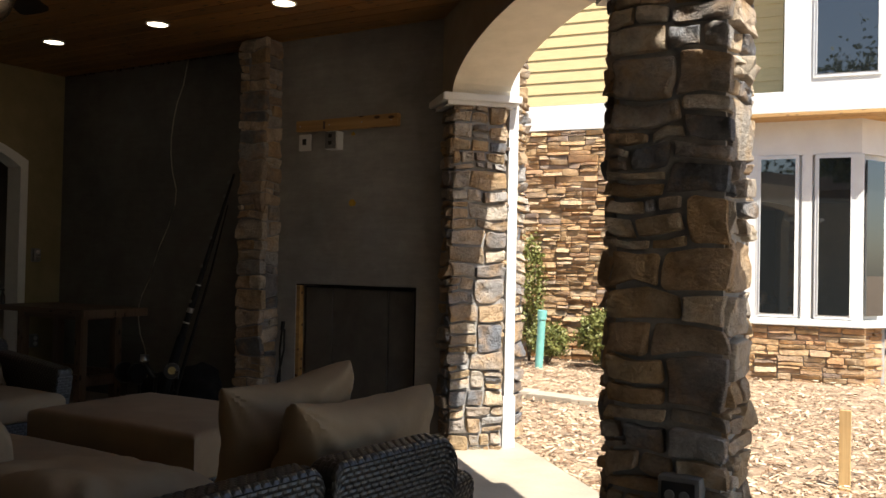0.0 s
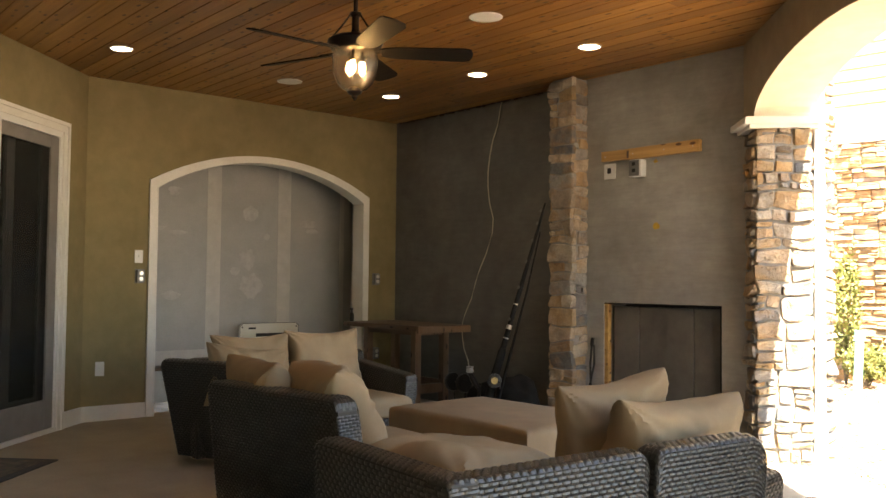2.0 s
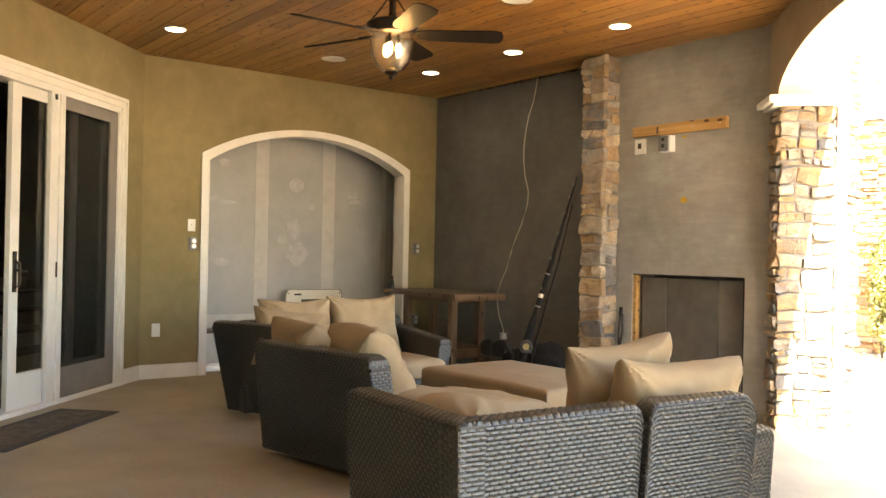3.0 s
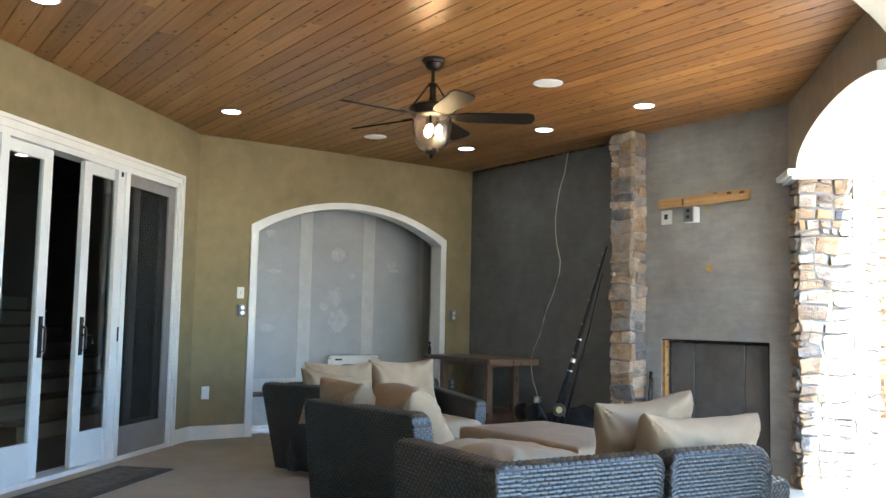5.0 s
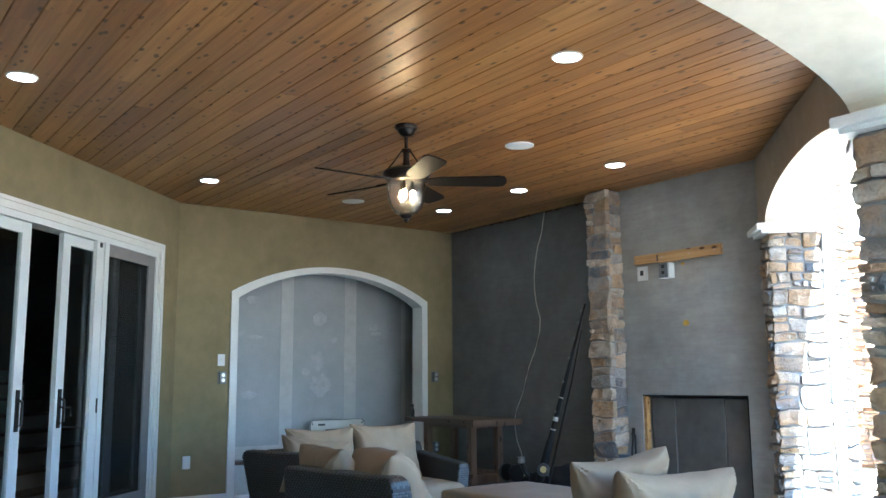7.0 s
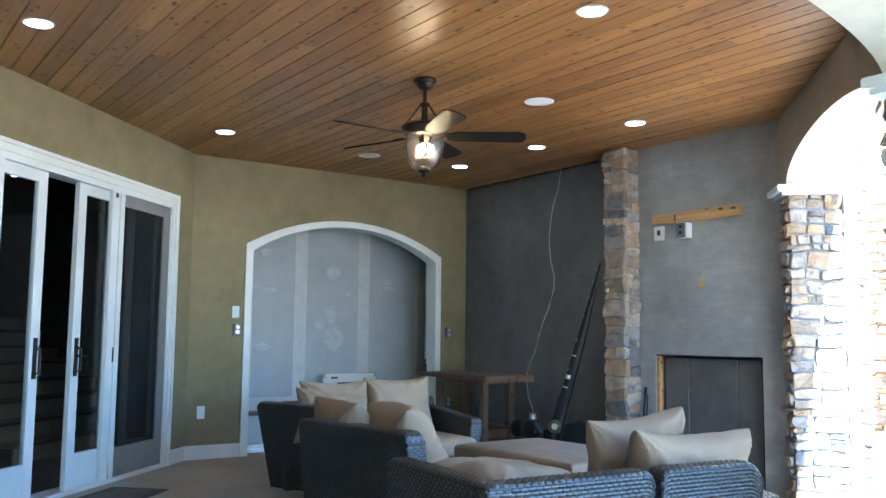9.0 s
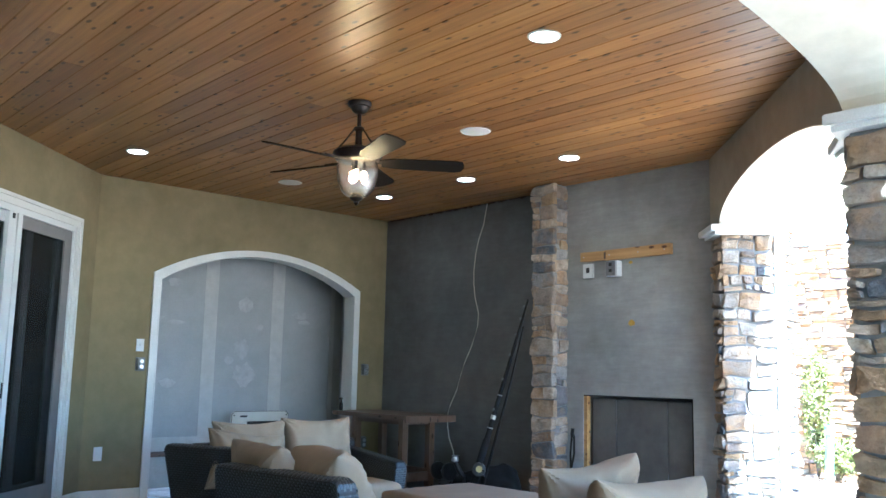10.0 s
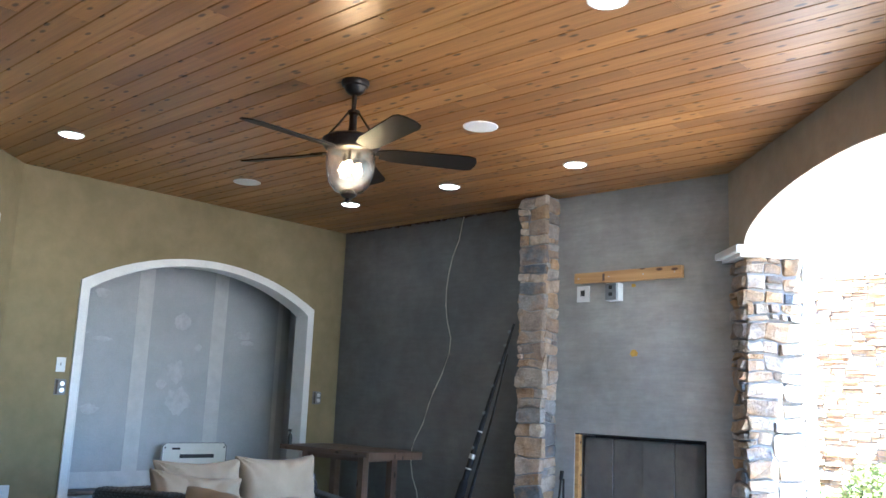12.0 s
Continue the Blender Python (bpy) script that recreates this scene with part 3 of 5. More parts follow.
setting("ceiling_shadow_gap", prism_bm([(XW - 0.1, 2.2), (XW - 0.1, 5.76), (-3.2, 5.76), ns(NA + 0.06, -3.2), (XA + 0.05, 3.3), (XA + 0.05, -2.94), (-2.4, -2.94), ns(ND - 0.05, -7.0)], CEIL + 0.0098, CEIL + 0.0115), GAP, "dark backing above the ceiling planks", "ceiling")

rng = random.Random(31)
bm = bmesh.new()
for k in range(46):
    x = -7.5 + 2.55 * (k + rng.random()) / 46
    w_, h_ = rng.uniform(0.015, 0.06), rng.uniform(0.006, 0.022)
    box_bm(x, x + w_, YL - rng.uniform(0.006, 0.016), YL + 0.002, CEIL - h_, CEIL + 0.004, bm=bm)
tagged(part("wall_top_debris", bm, GAP), "dark ragged gaps and crumbs along the wall top", "wall edge", kind="stuff")


# ---- stone pillars ----
def stone_pillar(name, outline, z1, faces, seed, label, big, base=0.0):
    root = thing(name, label, "stone pillar", "stone pillars", at=(*outline[0], base))
    part("mortar_core", prism_bm(outline, base, z1), MORTAR, root, "grey recessed mortar")
    for k, (a, b, grow) in enumerate(faces):
        pa, pb = Vector((*a, 0)), Vector((*b, 0))
        d = (pb - pa).normalized()
        out = Vector((d.y, -d.x, 0))
        face_stones(root, pa - d * grow + UP * (base + 0.002), d, out, (pb - pa).length + 2 * grow, z1 - base - 0.004, seed + k, big)
    return root


D = 0.029
q = lambda n, s: ns(n, s)
# pillar beside the chimney
p1 = [q(NA + D, A1S - D), q(NB - D, A1S - D), q(NB - D, A1S - 0.45), q(NA + D, A1S - 0.45)]
stone_pillar("stone_pillar", [p1[0], p1[3], p1[2], p1[1]], 2.385,
             [(p1[0], p1[1], 0.03), (p1[1], p1[2], 0.0), (q(NA + D, A1S - 0.28), p1[0], 0.0)], 21,
             "tan and grey field stone pillar beside the chimney wall", (0.205, 0.13))
# pillar between the two arches
p0 = [(XA + D, YJ + D), (XB - D, YJ + D), (XB - D, 3.62), q(NB - D, A1E + D), q(NA + D, A1E + D), (XA + D, 3.50)]
stone_pillar("stone_pillar", p0, 2.385,
             [(p0[0], p0[1], 0.03), (p0[1], p0[2], 0.0), (p0[2], p0[3], 0.0), (p0[3], p0[4], 0.02), (p0[4], p0[5], 0.0), (p0[5], p0[0], 0.0)], 40,
             "ochre and slate field stone pillar between two arches", (0.225, 0.14))


def pillar_cap(outline, inset, label):
    """A stepped moulded cap that follows the pillar's outline."""
    root = thing("pillar_cap", label, "pillar cap", "pillar caps", at=(*outline[0], 2.385))
    c = Vector((sum(p[0] for p in outline) / len(outline), sum(p[1] for p in outline) / len(outline)))

    def grown(g):
        return [tuple(c + (Vector(p) - c) * ((Vector(p) - c).length + g) / (Vector(p) - c).length) for p in outline]
    part("bed_moulding", prism_bm(grown(0.05), 2.385, 2.41), WHITE, root)
    part("cap_slab", prism_bm(grown(0.10), 2.41, SPRING - 0.003, bevel=0.006), WHITE, root)


pillar_cap([q(NA, A1S), q(NA, A1S - 0.32), q(NB, A1S - 0.32), q(NB, A1S)], 0, "moulded white pillar cap under the garden arch")
pillar_cap([(XA, YJ), (XB, YJ), (XB, 3.62), q(NB, A1E), q(NA, A1E), (XA, 3.5)], 0, "moulded white pillar cap between two arches")
# weatherproof socket low on the pillar
so = thing("outdoor_socket", "grey weatherproof socket cover on the stone pillar", "socket", at=(-0.708, YJ - 0.03, 0.51))
part("cover_frame", box_bm(-0.78, -0.635, YJ - 0.06, YJ + 0.03, 0.45, 0.57, 0.012), GREYBOX, so)
part("cover_lid", box_bm(-0.765, -0.65, YJ - 0.07, YJ - 0.059, 0.465, 0.555, 0.006), BLACK, so, "dark hinged lid")
for x in (-0.735, -0.685):
    part("socket_face", lathe_bm([(0.018, 0), (0.018, 0.004), (0.014, 0.006)], (0, 0, 0), 16, m=Matrix.Translation((x, YJ - 0.07, 0.51)) @ Matrix.Rotation(radians(90), 4, "X")), GREYBOX, so)

# stone pilaster at the edge of the chimney
P = (-4.90, -4.682, 5.456, 5.66)
pil = thing("stone_pilaster", "narrow tan and slate stone pilaster edging the chimney", "stone pilaster", at=(-4.79, 5.56, 0))
part("mortar_core", box_bm(P[0], P[1], P[2], YL + 0.02, 0, CEIL - 0.004), MORTAR, pil, "grey recessed mortar")
face_stones(pil, (P[0] - 0.02, P[2], 0.002), (1, 0, 0), (0, -1, 0), P[1] - P[0] + 0.05, CEIL - 0.01, 71, (0.24, 0.155), (0.014, 0.034), 0.005)
face_stones(pil, (P[1], P[2], 0.002), (0, 1, 0), (1, 0, 0), YP - P[2], CEIL - 0.01, 72, (0.24, 0.155), (0.014, 0.03), 0.005)
face_stones(pil, (P[0], YL, 0.002), (0, -1, 0), (-1, 0, 0), YL - P[2], CEIL - 0.01, 73, (0.24, 0.155), (0.014, 0.03), 0.005)
# outer pier of the chimney, seen past the downspout
pier = thing("chimney_pier", "sunlit field stone pier outside the arch", "stone pier", at=(-3.05, 6.5, -0.1))
part("mortar_core", box_bm(-3.35, -2.87, 6.25, 6.45, -0.15, 3.06), MORTAR, pier, "grey recessed mortar")
face_stones(pier, (-3.20, 6.25, -0.1), (1, 0, 0), (0, -1, 0), 0.36, 3.15, 81, (0.2, 0.13))
face_stones(pier, (-2.87, 6.25, -0.1), (0, 1, 0), (1, 0, 0), 0.2, 3.15, 82, (0.2, 0.13))
dsx, dsy = q(NB + 0.055, A1S - 0.075)
sp = thing("downspout", "white square metal downspout fixed beside the pillar", "downspout", at=(dsx, dsy, 0.0))
turn45 = Matrix.Translation((dsx, dsy, 0)) @ Matrix.Rotation(radians(45), 4, "Z")
part("pipe", box_bm(-0.035, 0.035, -0.03, 0.03, 0.34, 3.06, 0.006, turn45), VINYL, sp)
part("shoe", box_bm(-0.045, 0.045, -0.04, 0.04, 0.0, 0.36, 0.006, turn45), VINYL, sp)

# ---- fireplace ----
fb = thing("firebox", "dark firebox with smoky folding doors in the chimney", "fireplace", at=(-3.91, YP, 0))
part("lining", box_bm(FX0 - 0.04, FX1 + 0.04, YP + 0.32, YP + 0.36, 0, FZ + 0.05), SOOT, fb)
for k in range(4):
    w = (FX1 - FX0 - 0.08) / 4
    x0 = FX0 + 0.05 + k * w
    part("door_panel", box_bm(x0 + 0.003, x0 + w - 0.003, YP + 0.07 + 0.012 * (k % 2), YP + 0.09 + 0.012 * (k % 2), 0.02, FZ - 0.03, 0.004), FIREBOX, fb, "smoky grey door panel")
part("frame_strip", box_bm(FX0 + 0.001, FX0 + 0.035, YP + 0.01, YP + 0.06, 0, FZ - 0.005, 0.002), PINE, fb, "raw pine strip")
part("lintel", box_bm(FX0 + 0.002, FX1 - 0.002, YP + 0.004, YP + 0.07, FZ - 0.012, FZ - 0.002), IRON, fb, "dark steel lintel")
part("frame_edge", box_bm(FX1 - 0.018, FX1 - 0.001, YP + 0.01, YP + 0.06, 0, FZ - 0.024), IRON, fb, "dark steel edge")
ml = thing("mantel_board", "raw yellow pine board screwed to the chimney", "board", at=(-3.995, YP - 0.02, 2.347))
part("board", box_bm(-0.2, 0.485, -0.022, 0.022, -0.046, 0.046, 0.003, Matrix.Translation((-3.995, YP - 0.023, 2.347)) @ Matrix.Rotation(radians(-0.3), 4, "Y")), PINE, ml)
part("board", box_bm(-0.485, -0.203, -0.02, 0.02, -0.042, 0.042, 0.003, Matrix.Translation((-3.995, YP - 0.021, 2.345)) @ Matrix.Rotation(radians(0.9), 4, "Y")), PINE, ml)
for x in (-0.44, -0.15, 0.16, 0.43):
    part("screw", lathe_bm([(0.006, 0), (0.006, 0.002)], (0, 0, 0), 8, m=Matrix.Translation((-3.995 + x, YP - 0.045, 2.347)) @ Matrix.Rotation(radians(90), 4, "X")), STEEL, ml)
part("join_plate", box_bm(-4.205, -4.185, YP - 0.0475, YP - 0.0445, 2.315, 2.375), BENCH_WOOD, ml, "dark knot and split")
o = thing("cable_box", "white electrical box with an open cable hole", "electrical box", "wall boxes", at=(-4.405, YP, 2.21))
part("plate", box_bm(-4.468, -4.352, YP - 0.018, YP, 2.158, 2.288, 0.004), VINYL, o)
part("opening", box_bm(-4.43, -4.392, YP - 0.0215, YP - 0.018, 2.205, 2.252, 0.001), BLACK, o, "black cable opening")
o = thing("twin_socket_box", "grey socket with a white side beside the pine board", "electrical box", "wall boxes", at=(-4.09, YP, 2.21))
part("back_box", box_bm(-4.155, -4.04, YP - 0.075, YP, 2.15, 2.29, 0.004), VINYL, o)
part("socket_plate", box_bm(-4.153, -4.055, YP - 0.083, YP - 0.0755, 2.155, 2.285, 0.003), GREYBOX, o, "grey socket plate")
for z in (2.18, 2.235):
    part("socket_face", box_bm(-4.12, -4.088, YP - 0.087, YP - 0.0835, z + 0.004, z + 0.034, 0.003), BLACK, o)
pts = [(-3.94 + 0.035 * math.cos(k) * random.uniform(0.6, 1.1), 1.74 + 0.035 * math.sin(k) * random.uniform(0.6, 1.1)) for k in (0, 0.7, 1.4, 2.1, 2.8, 3.5, 4.2, 4.9, 5.6)]
pts2 = [(x * 0.6 - 0.0145 - 1.5666, z * 0.5 + 1.40) for x, z in pts]
tagged(part("paint_mark", slab_bm(pts2, (0, YP - 0.002, 0), (1, 0, 0), UP, (0, 0.0015, 0)), YELLOW), "faint yellow spray dot beside the socket box", "paint mark", "spray marks")
tagged(part("paint_mark", slab_bm(pts, (0, YP - 0.002, 0), (1, 0, 0), UP, (0, 0.0015, 0)), YELLOW), "small orange spray mark on the cement", "paint mark", "spray marks")
wire = [(-5.846, 3.055), (-5.86, 2.98), (-5.90, 2.832), (-5.965, 2.68), (-6.01, 2.54), (-6.03, 2.37), (-6.035, 2.214), (-6.005, 2.063), (-5.955, 1.90), (-5.96, 1.76), (-6.05, 1.56), (-6.15, 1.38), (-6.205, 1.27), (-6.265, 1.09), (-6.365, 0.94), (-6.395, 0.85), (-6.405, 0.72), (-6.37, 0.589), (-6.31, 0.465), (-6.27, 0.3), (-6.25, 0.05)]
tagged(part("cable", tube_bm([(x, YL - 0.012 - 0.006 * (k % 2), z) for k, (x, z) in enumerate(wire)], 0.0055, 8), CABLE, smooth=True), "loose cream cable hanging down the grey wall", "cable")
# fire tongs by the pilaster
ft = thing("fire_tongs", "black wrought iron fire tongs leaning on the chimney", "fire tool", at=(-4.56, 5.56, 0))
for sx in (-1, 1):
    part("tong_arm", tube_bm([(-4.56 + sx * 0.03, 5.53, 0.0), (-4.56 - sx * 0.012, 5.57, 0.35), (-4.56 + sx * 0.022, 5.60, 0.58), (-4.56 + sx * 0.012, 5.61, 0.74)], 0.009, 8), IRON, ft, smooth=True)
part("tong_grip", tube_bm([(-4.572, 5.61, 0.73), (-4.565, 5.612, 0.80)], 0.016, 8), IRON, ft, smooth=True)

# ---- ceiling fittings ----


def can_light(x, y):
    root = thing("recessed_light", "lit round recessed ceiling light with white ring", "ceiling light", "recessed lights", at=(x, y, CEIL))
    part("trim_ring", lathe_bm([(0.092, 0), (0.09, -0.006), (0.078, -0.008), (0.074, 0.0)], (x, y, CEIL), 32), WHITE, root, smooth=True)
    part("lens", lathe_bm([(0.0735, -0.001), (0.0735, -0.004), (0.02, -0.005)], (x, y, CEIL), 32), CAN_GLOW, root, "glowing frosted lens")


def speaker(x, y, r):
    root = thing("ceiling_speaker", "round white in-ceiling speaker grille", "speaker", "ceiling speakers", at=(x, y, CEIL))
    part("frame_ring", lathe_bm([(r, 0), (r - 0.002, -0.005), (r - 0.012, -0.006), (r - 0.012, 0.0)], (x, y, CEIL), 36), VINYL, root, smooth=True)
    part("grille", lathe_bm([(r - 0.0125, -0.001), (r - 0.0125, -0.004), (r * 0.5, -0.006), (0.002, -0.007)], (x, y, CEIL), 36), VINYL, root, smooth=True)


for x, y in ((-3.94, 4.82), (-5.175, 4.80), (-6.41, 4.795), (-6.42, 2.18), (-4.40, 0.24), (-2.304, 2.70)):
    can_light(x, y)
for x, y in ((-3.92, 3.73), (-6.52, 3.735)):
    speaker(x, y, 0.115)

BLADE0 = 55.0
FC = (-3.965, 2.70)
fan = thing("ceiling_fan", "bronze five-blade ceiling fan with a lit seeded glass bowl", "ceiling fan", at=(*FC, CEIL))


def turned(name, prof, mat_, label="", parent=None):
    return part(name, lathe_bm(prof, (*FC, 0), 32), mat_, parent or fan, label, True)


turned("canopy", [(0.078, 3.06), (0.080, 3.045), (0.074, 3.03), (0.062, 3.024), (0.052, 3.0), (0.036, 2.985), (0.020, 2.978)], BRONZE)
turned("downrod", [(0.0135, 2.985), (0.0135, 2.86)], BRONZE)
turned("yoke", [(0.018, 2.89), (0.035, 2.884), (0.037, 2.868), (0.022, 2.858), (0.022, 2.80), (0.026, 2.765), (0.05, 2.752), (0.085, 2.742), (0.095, 2.725)], BRONZE)
housing = turned("motor_housing", [(0.09, 2.735), (0.14, 2.728), (0.166, 2.712), (0.168, 2.698), (0.155, 2.672), (0.142, 2.655), (0.13, 2.648)], BRONZE)
for k in range(3):
    a = radians(20 + 120 * k)
    c, s = math.cos(a), math.sin(a)
    part("brace_rod", tube_bm([(FC[0] + 0.033 * c, FC[1] + 0.033 * s, 2.872), (FC[0] + 0.09 * c, FC[1] + 0.09 * s, 2.79), (FC[0] + 0.15 * c, FC[1] + 0.15 * s, 2.715)], 0.006, 8), BRONZE, fan, smooth=True)
bowl_prof = [(0.130, 2.652), (0.138, 2.62), (0.138, 2.575), (0.130, 2.515), (0.108, 2.455), (0.075, 2.42), (0.02, 2.405)]
inner_prof = [(r - 0.004, z + 0.003) for r, z in bowl_prof[::-1]]
bowl = turned("glass_bowl", bowl_prof + inner_prof, BOWL, "clear seeded glass bowl")
bowl.visible_shadow = False
turned("finial", [(0.03, 2.43), (0.042, 2.415), (0.047, 2.402), (0.034, 2.388), (0.016, 2.380), (0.019, 2.370), (0.004, 2.352)], BRONZE)
for k in range(3):
    a = radians(70 + 120 * k)
    c, s = math.cos(a), math.sin(a)
    b = part("candle_bulb", lathe_bm([(0.006, -0.045), (0.016, -0.02), (0.017, 0.0), (0.012, 0.022), (0.002, 0.045)], (FC[0] + 0.045 * c, FC[1] + 0.045 * s, 2.555), 14), BULB, fan, "glowing candle bulb", True)
    part("lamp_holder", lathe_bm([(0.009, 0.04), (0.009, 0.12)], (FC[0] + 0.045 * c, FC[1] + 0.045 * s, 2.535), 10), BRONZE, fan)
for k in range(5):
    m = Matrix.Translation((*FC, 2.648)) @ Matrix.Rotation(radians(BLADE0 + 72 * k), 4, "Z") @ Matrix.Rotation(radians(-14), 4, "X")
    out = [(0.16, -0.045), (0.24, -0.068), (0.66, -0.080), (0.70, -0.066), (0.715, -0.02), (0.715, 0.02), (0.70, 0.066), (0.66, 0.080), (0.24, 0.068), (0.16, 0.045)]
    bm = prism_bm(out, -0.004, 0.004, bevel=0.0015)
    bmesh.ops.transform(bm, matrix=m, verts=bm.verts)
    part("fan_blade", bm, BLADE, fan, "dark walnut blade")
    bm = prism_bm([(0.10, -0.016), (0.17, -0.03), (0.25, -0.03), (0.27, 0.0), (0.25, 0.03), (0.17, 0.03), (0.10, 0.016)], 0.004, 0.012, bevel=0.002)
    bmesh.ops.transform(bm, matrix=m, verts=bm.verts)
    part("blade_bracket", bm, BRONZE, fan)


# ---- patio doors ----
def door_slab(name, parent, outline, n0, n1, mat_, label="", holes=()):
    return part(name, slab_bm(outline, N_OUT * n0, S_ALONG, UP, N_OUT * (n1 - n0)), mat_, parent, label)


def rect(s0, s1, z0, z1):
    return [(s0, z0), (s1, z0), (s1, z1), (s0, z1)]


def leaf(name, label, s0, s1, n, z0, z1, stile, bottom, top, frame_mat, pane_mat, handle_s=None, lever=False, thick=0.04, stile_far=None):
    root = thing(name, label, "door", "patio door panels", at=(*ns(n, (s0 + s1) / 2), z0))
    door_slab("stile", root, rect(s0, s0 + stile, z0, z1), n, n - thick, frame_mat)
    far = stile_far or stile
    door_slab("stile", root, rect(s1 - far, s1, z0, z1), n, n - thick, frame_mat)
    door_slab("bottom_rail", root, rect(s0 + stile, s1 - far, z0, z0 + bottom), n - 0.001, n - thick + 0.001, frame_mat)
    door_slab("top_rail", root, rect(s0 + stile, s1 - far, z1 - top, z1), n - 0.001, n - thick + 0.001, frame_mat)
    pane = door_slab("pane", root, rect(s0 + stile - 0.004, s1 - far + 0.004, z0 + bottom - 0.004, z1 - top + 0.004), n - 0.015, n - 0.021, pane_mat)
    pane.visible_shadow = False
    if handle_s is not None:
        door_slab("handle_plate", root, rect(handle_s - 0.02, handle_s + 0.02, 0.90, 1.20), n + 0.010, n, BRONZE, "dark bronze handle plate")
        e = N_OUT * (n + 0.045)
        p = S_ALONG * handle_s
        part("pull_handle", tube_bm([p + N_OUT * (n + 0.006) + UP * 0.93, p + e + UP * 0.95, p + e + UP * 1.04, p + e + UP * 1.11, p + N_OUT * (n + 0.006) + UP * 1.13], 0.011, 8), BRONZE, root, smooth=True)
        if lever:
            part("lever", tube_bm([p + N_OUT * (n + 0.006) + UP * 1.06, p + e + UP * 1.06, p + e + S_ALONG * -0.09 + UP * 1.055, p + e + S_ALONG * -0.1 + UP * 0.99], 0.009, 8), BRONZE, root, smooth=True)
    return root


fr = thing("patio_door_frame", "white vinyl frame and track of the sliding doors", "door frame", at=(*ns(ND, -4.85), 0))
door_slab("head_track", fr, rect(DS0, DS1, DZ - 0.05, DZ), ND + 0.012, ND - 0.15, VINYL)
door_slab("sill_track", fr, rect(DS0, DS1, 0.0, 0.035), ND + 0.02, ND - 0.15, VINYL)
door_slab("jamb", fr, rect(DS0, DS0 + 0.035, 0.035, DZ - 0.05), ND + 0.012, ND - 0.15, VINYL)
door_slab("jamb", fr, rect(DS1 - 0.035, DS1, 0.035, DZ - 0.05), ND + 0.012, ND - 0.15, VINYL)
door_slab("mullion", fr, rect(-5.665, -5.60, 0.035, DZ - 0.05), ND + 0.016, ND - 0.03, VINYL)
door_slab("stop_post", fr, rect(-5.597, -5.49, 0.035, DZ - 0.05), ND + 0.004, ND - 0.03, VINYL)
door_slab("latch", fr, rect(-5.600, -5.585, 1.0, 1.12), ND + 0.012, ND + 0.004, BRONZE, "small dark latch")
door_slab("roller", fr, rect(-5.56, -5.535, DZ - 0.10, DZ - 0.06), ND + 0.014, ND + 0.004, BLACK, "black screen roller")
door_slab("mullion", fr, rect(-4.085, -4.00, 0.035, DZ - 0.05), ND + 0.016, ND - 0.03, VINYL)
leaf("screen_door", "grey-framed insect screen panel of the patio doors", DS0 + 0.036, -5.67, ND - 0.002, 0.036, DZ - 0.052, 0.12, 0.24, 0.10, SCREEN_FRAME, SCREEN, thick=0.022, stile_far=0.018)
leaf("sliding_door", "white sliding glass door slid half open", -5.93, -5.06, ND - 0.032, 0.036, DZ - 0.052, 0.105, 0.26, 0.085, VINYL, WINDOW, -5.115, True)
leaf("sliding_door", "white sliding glass door slid half open", -4.645, -3.80, ND - 0.032, 0.036, DZ - 0.052, 0.105, 0.26, 0.085, VINYL, WINDOW, -4.595)
leaf("screen_door", "grey-framed insect screen panel of the patio doors", -3.995, DS1 - 0.036, ND - 0.002, 0.036, DZ - 0.052, 0.085, 0.24, 0.10, SCREEN_FRAME, SCREEN, thick=0.022)
leaf("fixed_door", "fixed white glass panel behind the screen", DS0 + 0.037, -5.60, ND - 0.078, 0.036, DZ - 0.052, 0.105, 0.26, 0.085, VINYL, WINDOW)
leaf("fixed_door", "fixed white glass panel behind the screen", -4.10, DS1 - 0.037, ND - 0.078, 0.036, DZ - 0.052, 0.105, 0.26, 0.085, VINYL, WINDOW)

# dim room behind the doors, with a flight of stairs
DN = ND - 0.165
# floor, walls and ceiling share one dark colour that stands for the unlit interior
setting("floor_inside", slab_bm(rect(-10.0, -1.5, -0.05, 0.0), N_OUT * DN, S_ALONG, UP, N_OUT * -4.6), UNLIT_TONE, "floor inside the house, coloured dark for lack of light", "floor")
setting("wall_inside_back", slab_bm(rect(-10.0, -1.5, 0.0, 2.9), N_OUT * (DN - 4.6), S_ALONG, UP, N_OUT * -0.1), UNLIT_TONE, "wall inside the house, coloured dim for lack of light", "wall")
setting("wall_inside_left", slab_bm(rect(-1.5, -1.4, 0.0, 2.9), N_OUT * DN, S_ALONG, UP, N_OUT * -4.6), UNLIT_TONE, "wall inside the house, coloured dim for lack of light", "wall")
setting("wall_inside_right", slab_bm(rect(-7.3, -7.2, 0.0, 2.9), N_OUT * DN, S_ALONG, UP, N_OUT * -0.78), UNLIT_TONE, "wall inside the house, coloured dim for lack of light", "wall")
setting("wall_inside_return", slab_bm(rect(-10.0, -7.3, 0.0, 2.9), N_OUT * (DN - 0.70), S_ALONG, UP, N_OUT * -0.08), UNLIT_TONE, "wall inside the house, coloured dim for lack of light", "wall")
setting("wall_inside_end", slab_bm(rect(-10.1, -10.0, 0.0, 2.9), N_OUT * (DN - 0.7), S_ALONG, UP, N_OUT * -3.9), UNLIT_TONE, "wall inside the house, coloured dim for lack of light", "wall")
